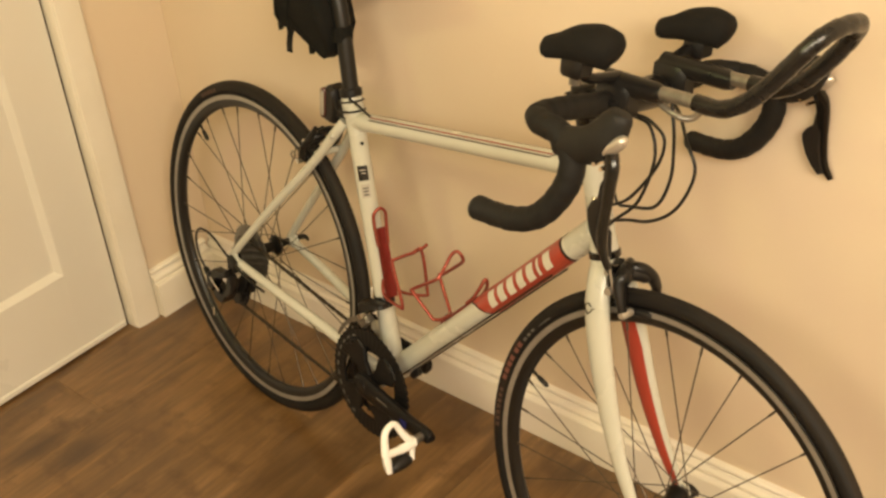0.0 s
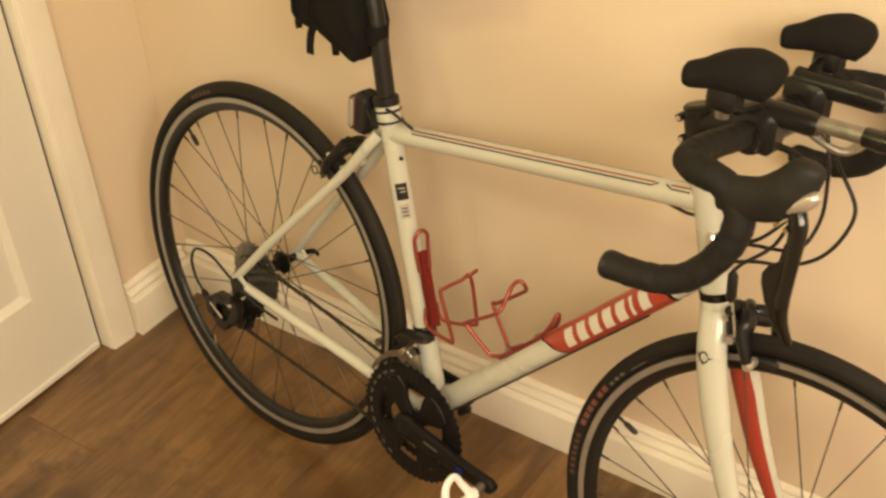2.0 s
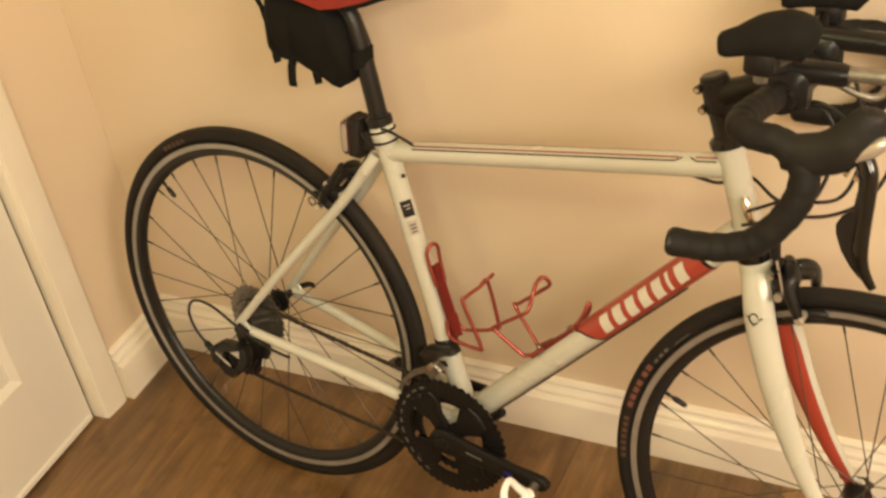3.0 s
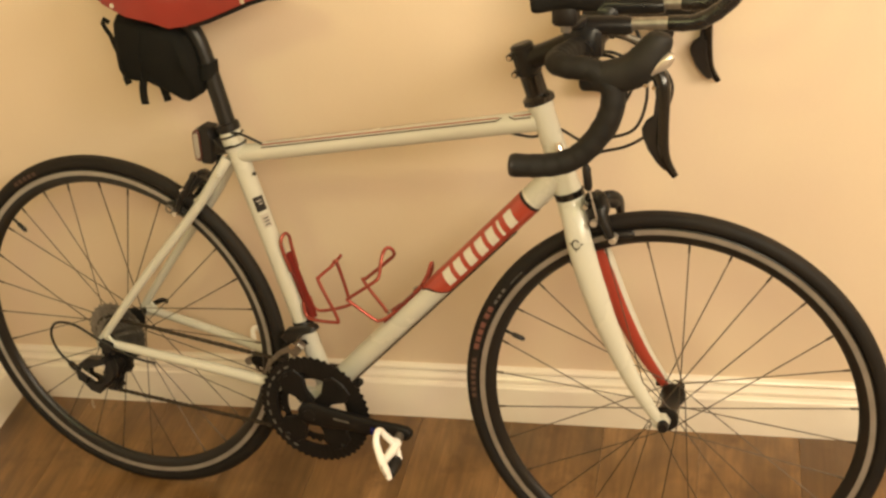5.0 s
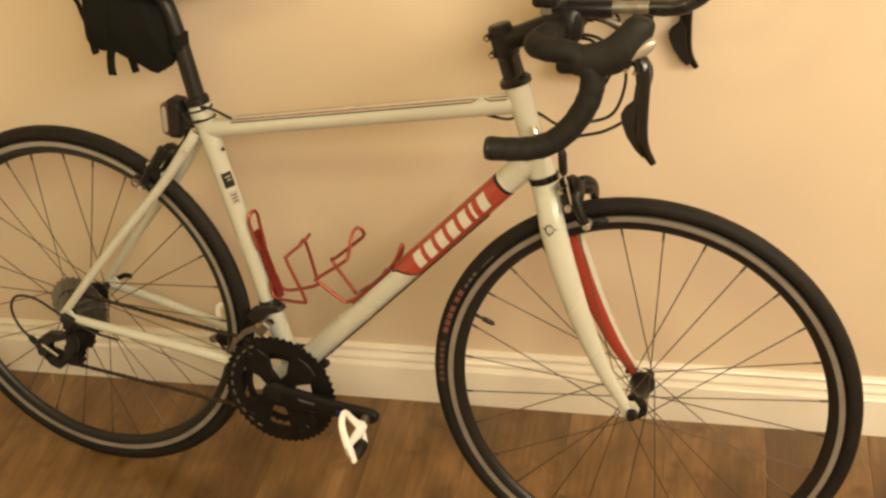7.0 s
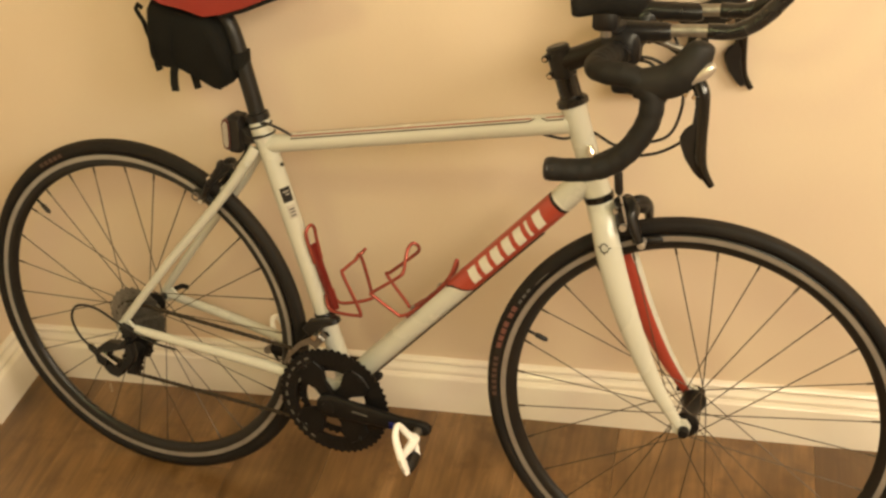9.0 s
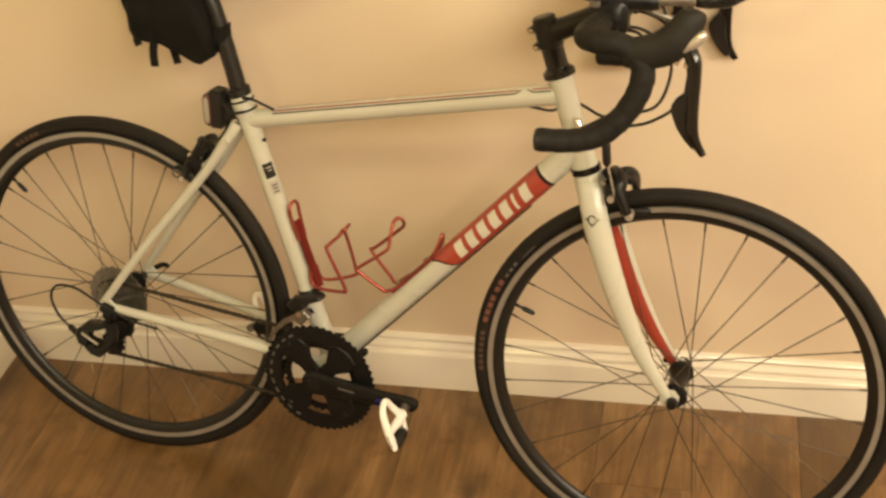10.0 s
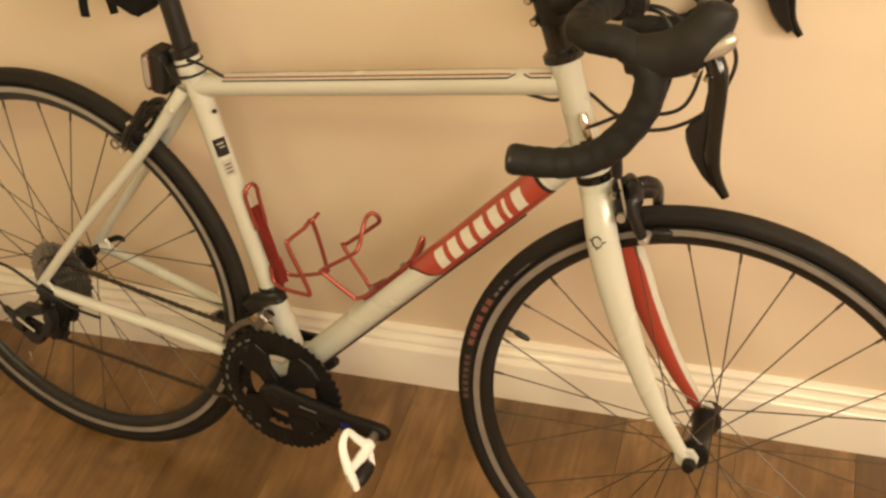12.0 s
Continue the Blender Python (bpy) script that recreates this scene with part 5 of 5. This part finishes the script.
# ---- rear light ----
light_ob = part("rear_light", Shape().prism([(0.213, 0.680), (0.216, 0.676), (0.234, 0.676), (0.241, 0.684), (0.243, 0.730), (0.238, 0.740), (0.220, 0.742), (0.214, 0.737)], -0.019, 0.019, 0.007), BLACKPLASTIC, bike, "black rear light with a red edge, switched off")
part("lens", Shape().prism([(0.2075, 0.686), (0.2105, 0.680), (0.2145, 0.679), (0.2145, 0.738), (0.2105, 0.737), (0.2075, 0.731)], -0.0175, 0.0175, 0.004), LENSGREY, light_ob, "pale clear rim of the lens")
part("lens_window", Shape().prism([(0.2060, 0.692), (0.2080, 0.688), (0.2080, 0.730), (0.2060, 0.727)], -0.0140, 0.0140, 0.0008), LENSRED, light_ob, "dark red lens")
part("lens_rim", Shape().prism([(0.2075, 0.692), (0.2095, 0.685), (0.2145, 0.682), (0.2195, 0.685), (0.2215, 0.692), (0.2215, 0.728), (0.2195, 0.735), (0.2145, 0.738), (0.2095, 0.735), (0.2075, 0.728)], -0.0215, -0.0150, 0.0015), LENSRED, light_ob, "dull red rim of the lens")
part("lens_face", Shape().prism([(0.2100, 0.693), (0.2120, 0.689), (0.2145, 0.687), (0.2175, 0.689), (0.2190, 0.693), (0.2190, 0.727), (0.2175, 0.731), (0.2145, 0.733), (0.2120, 0.731), (0.2100, 0.727)], -0.0226, -0.0210, 0.0008), LENSGREY, light_ob, "pale grey lens face")
part("light_bracket", Shape().prism([(0.240, 0.722), (0.262, 0.730), (0.266, 0.716), (0.262, 0.696), (0.240, 0.690)], -0.012, 0.012, 0.003), BLACKPLASTIC, light_ob)
for s0 in (0.982, 0.948):
    strap = [on(BB, SEAT_TOP, s0) + Vector((0.0188 * math.cos(t), 0.0196 * math.sin(t), 0.0053 * math.cos(t))) for t in np.linspace(0, 2 * math.pi, 25)[:-1]]
    part("light_strap", Shape().tube(strap, 0.0018, 8, closed=True), BLACKPLASTIC, light_ob, "black rubber strap round the seat tube" if s0 > 0.96 else "")

# ---- bottle cages ----
def cage(name, plate_a, plate_b, wires, label, thick=0.0030):
    A, B = Vector(plate_a), Vector(plate_b)
    d = (B - A).normalized()
    up = Vector((-d.z, 0, d.x))
    rows = [[A.lerp(B, i / 6) + Vector((0, y, 0)) - up * (0.004 * (y / 0.011) ** 2) for y in (-0.011, -0.006, 0.0, 0.006, 0.011)] for i in range(7)]
    s = Shape()
    lift = up * 0.0025
    top = [[p + lift for p in row] for row in rows]
    s.ring_strip([row + list(reversed(t)) for row, t in zip(rows, top)], False, True)
    plate = part(name, s, PLATERED, bike, label)
    for w in wires:
        part("cage_wire", Shape().tube(w, thick, 10), ANODRED, plate, "shiny red anodised wire")
    for k in (0.15, 0.82):
        p = A.lerp(B, k) + up * 0.002
        part("cage_bolt", Shape().tube([p, p + up * 0.004], [0.005, 0.004], 10), STEEL, plate)
    return plate


cage("bottle_cage", (0.3845, 0, 0.400), (0.3480, 0, 0.520), [
    curve([(0.376, -0.012, 0.436), (0.380, -0.015, 0.416), (0.394, -0.019, 0.4100), (0.438, -0.027, 0.4150), (0.446, -0.028, 0.424), (0.418, -0.028, 0.488), (0.418, -0.022, 0.496),
           (0.424, 0.010, 0.500), (0.424, 0.030, 0.498), (0.440, 0.032, 0.430), (0.438, 0.030, 0.418), (0.396, 0.019, 0.408), (0.381, 0.015, 0.414), (0.376, 0.012, 0.436)], 6),
    curve([(0.358, -0.010, 0.492), (0.347, -0.011, 0.530), (0.345, -0.010, 0.548), (0.348, 0.0, 0.557), (0.350, 0.010, 0.548), (0.352, 0.011, 0.530), (0.360, 0.010, 0.492)], 6),
    curve([(0.420, 0.016, 0.498), (0.426, 0.030, 0.504), (0.432, 0.034, 0.512)], 4),
], "red anodised wire bottle cage on the seat tube")
cage("bottle_cage", (0.5210, 0, 0.4195), (0.5950, 0, 0.4945), [
    curve([(0.545, -0.012, 0.444), (0.530, -0.015, 0.430), (0.516, -0.018, 0.424), (0.508, -0.020, 0.428), (0.472, -0.027, 0.458), (0.470, -0.027, 0.464), (0.516, -0.024, 0.4985), (0.523, -0.018, 0.508),
           (0.521, -0.004, 0.522), (0.522, 0.006, 0.538), (0.528, 0.012, 0.546), (0.535, 0.016, 0.541), (0.534, 0.022, 0.529), (0.520, 0.027, 0.514), (0.478, 0.031, 0.476), (0.471, 0.031, 0.469),
           (0.508, 0.020, 0.432), (0.520, 0.016, 0.424), (0.545, 0.012, 0.444)], 6),
    curve([(0.580, -0.009, 0.481), (0.594, -0.010, 0.497), (0.604, -0.008, 0.516), (0.609, 0.0, 0.534), (0.606, 0.008, 0.518), (0.596, 0.010, 0.498), (0.582, 0.009, 0.482)], 6),
], "red anodised wire bottle cage on the down tube")

# ---- saddle bag ----
bag = new("saddle_bag")
BAG0 = Vector((0.165, 0, 0.780))
bag.matrix_world = bike.matrix_world @ Matrix.Translation(STRETCH @ BAG0)
tagged(bag, "black nylon saddle bag strapped under the red saddle", "bag")


def bagp(x, z):
    return x - BAG0.x, z - BAG0.z


body = Shape()
outline = [(0.096, 0.912), (0.092, 0.872), (0.091, 0.836), (0.098, 0.820), (0.116, 0.816), (0.140, 0.815), (0.160, 0.807), (0.180, 0.793), (0.194, 0.785), (0.206, 0.784),
           (0.222, 0.795), (0.236, 0.810), (0.236, 0.846), (0.224, 0.884), (0.208, 0.905), (0.150, 0.918), (0.104, 0.928)]
rings = []
for y, k in ((-0.040, 0.016), (-0.037, 0.006), (-0.030, 0.0), (-0.012, -0.001), (0.012, -0.001), (0.030, 0.0), (0.037, 0.006), (0.040, 0.016)):
    ring = []
    for i, (x, z) in enumerate(outline):
        a, b = bagp(x, z)
        d = math.hypot(a + 0.005, b - 0.07)
        lump = 0.0016 * math.sin(i * 2.3 + y * 90)
        ring.append((a - (a + 0.005) / d * (k + lump), y * min(1.0, 0.35 + 13.0 * max(0.0, b - 0.004)), b - (b - 0.07) / d * (k + lump)))
    rings.append(ring)
body.ring_strip(rings, False, True)
part("bag_body", body, FABRIC, bag, "", 60)


def strap_band(pts, wide, thick, name, label=""):
    pts = [Vector(p) - BAG0 for p in pts]
    rings = []
    for i, p in enumerate(pts):
        d = (pts[min(i + 1, len(pts) - 1)] - pts[max(i - 1, 0)]).normalized()
        n = d.cross(Vector((0, 1, 0))).normalized()
        e = Vector((0, 1, 0))
        rings.append([p + n * wide / 2 - e * thick / 2, p + n * wide / 2 + e * thick / 2, p - n * wide / 2 + e * thick / 2, p - n * wide / 2 - e * thick / 2])
    part(name, Shape().ring_strip(rings, False, True), FABRIC, bag, label)


strap_band([(0.136, -0.026, 0.825), (0.1325, -0.028, 0.808), (0.132, -0.029, 0.792), (0.133, -0.029, 0.779)], 0.0135, 0.003, "strap", "loose black strap end")
strap_band([(0.146, 0.004, 0.818), (0.151, 0.002, 0.798), (0.158, 0.0, 0.777)], 0.0130, 0.003, "strap")
strap_band([(0.104, -0.024, 0.832), (0.102, -0.026, 0.820), (0.106, -0.027, 0.811)], 0.0125, 0.003, "strap")
strap_band([(0.094, -0.020, 0.850), (0.086, -0.022, 0.872), (0.081, -0.022, 0.890), (0.074, -0.022, 0.900), (0.069, -0.022, 0.910), (0.073, -0.022, 0.917), (0.081, -0.021, 0.911)], 0.007, 0.003, "strap", "loose looped strap end")
loop = [Vector((0.250, 0, 0.826)) - BAG0 + Vector((0.0185 * math.cos(t), 0.0185 * math.sin(t), 0.004 * math.cos(t))) for t in np.linspace(0, 2 * math.pi, 29)[:-1]]
loop = [p + Vector((-0.009, 0, 0.009)) for p in loop]
part("post_strap", Shape().ring_strip(
    [[p + Vector((0, 0, h)) * 1.0 + (p - (Vector((0.241, 0, 0.835)) - BAG0)).normalized() * o for h, o in ((-0.013, 0), (-0.013, -0.003), (0.013, -0.003), (0.013, 0))] for p in loop], True, False),
    FABRIC, bag, "black strap round the seat post")
seam = Shape().tube(curve([(*[bagp(x, z)[0]], -0.0395, bagp(x, z)[1]) for x, z in ((0.150, 0.905), (0.143, 0.870), (0.140, 0.835), (0.146, 0.812))], 5), 0.0016, 6)
part("seam", seam, FABRIC, bag)


# ---- floor boards, running towards the wall ----
def board(w, length):
    s = Shape()
    g = 0.0002
    s.box((g, g, -0.010), (w - g, length - g, 0.0), 0.0005)
    return s.mesh("floor_board", FLOOR)


BW, BL = 0.182, 1.22
made_boards = {}
row_x = 0.852 - 8 * BW
k = 0
while row_x < ROOM_E:
    x0, x1 = max(row_x, WALL_X - 0.055), min(row_x + BW, ROOM_E)
    y1 = WALL_Y - 0.004
    run = (1.22, 0.47, 0.83, 0.24, 0.65)[k % 5]
    while y1 > ROOM_S + 0.01:
        y0 = max(y1 - run, ROOM_S)
        key = (round(x1 - x0, 3), round(y1 - y0, 3))
        if key not in made_boards:
            made_boards[key] = board(*key)
        ob = part("floor_board", made_boards[key], None, floor, "brown oak-look floor board" if not k else "")
        ob.location = (x0, y0, 0)
        y1, run = y0, BL
    row_x += BW
    k += 1
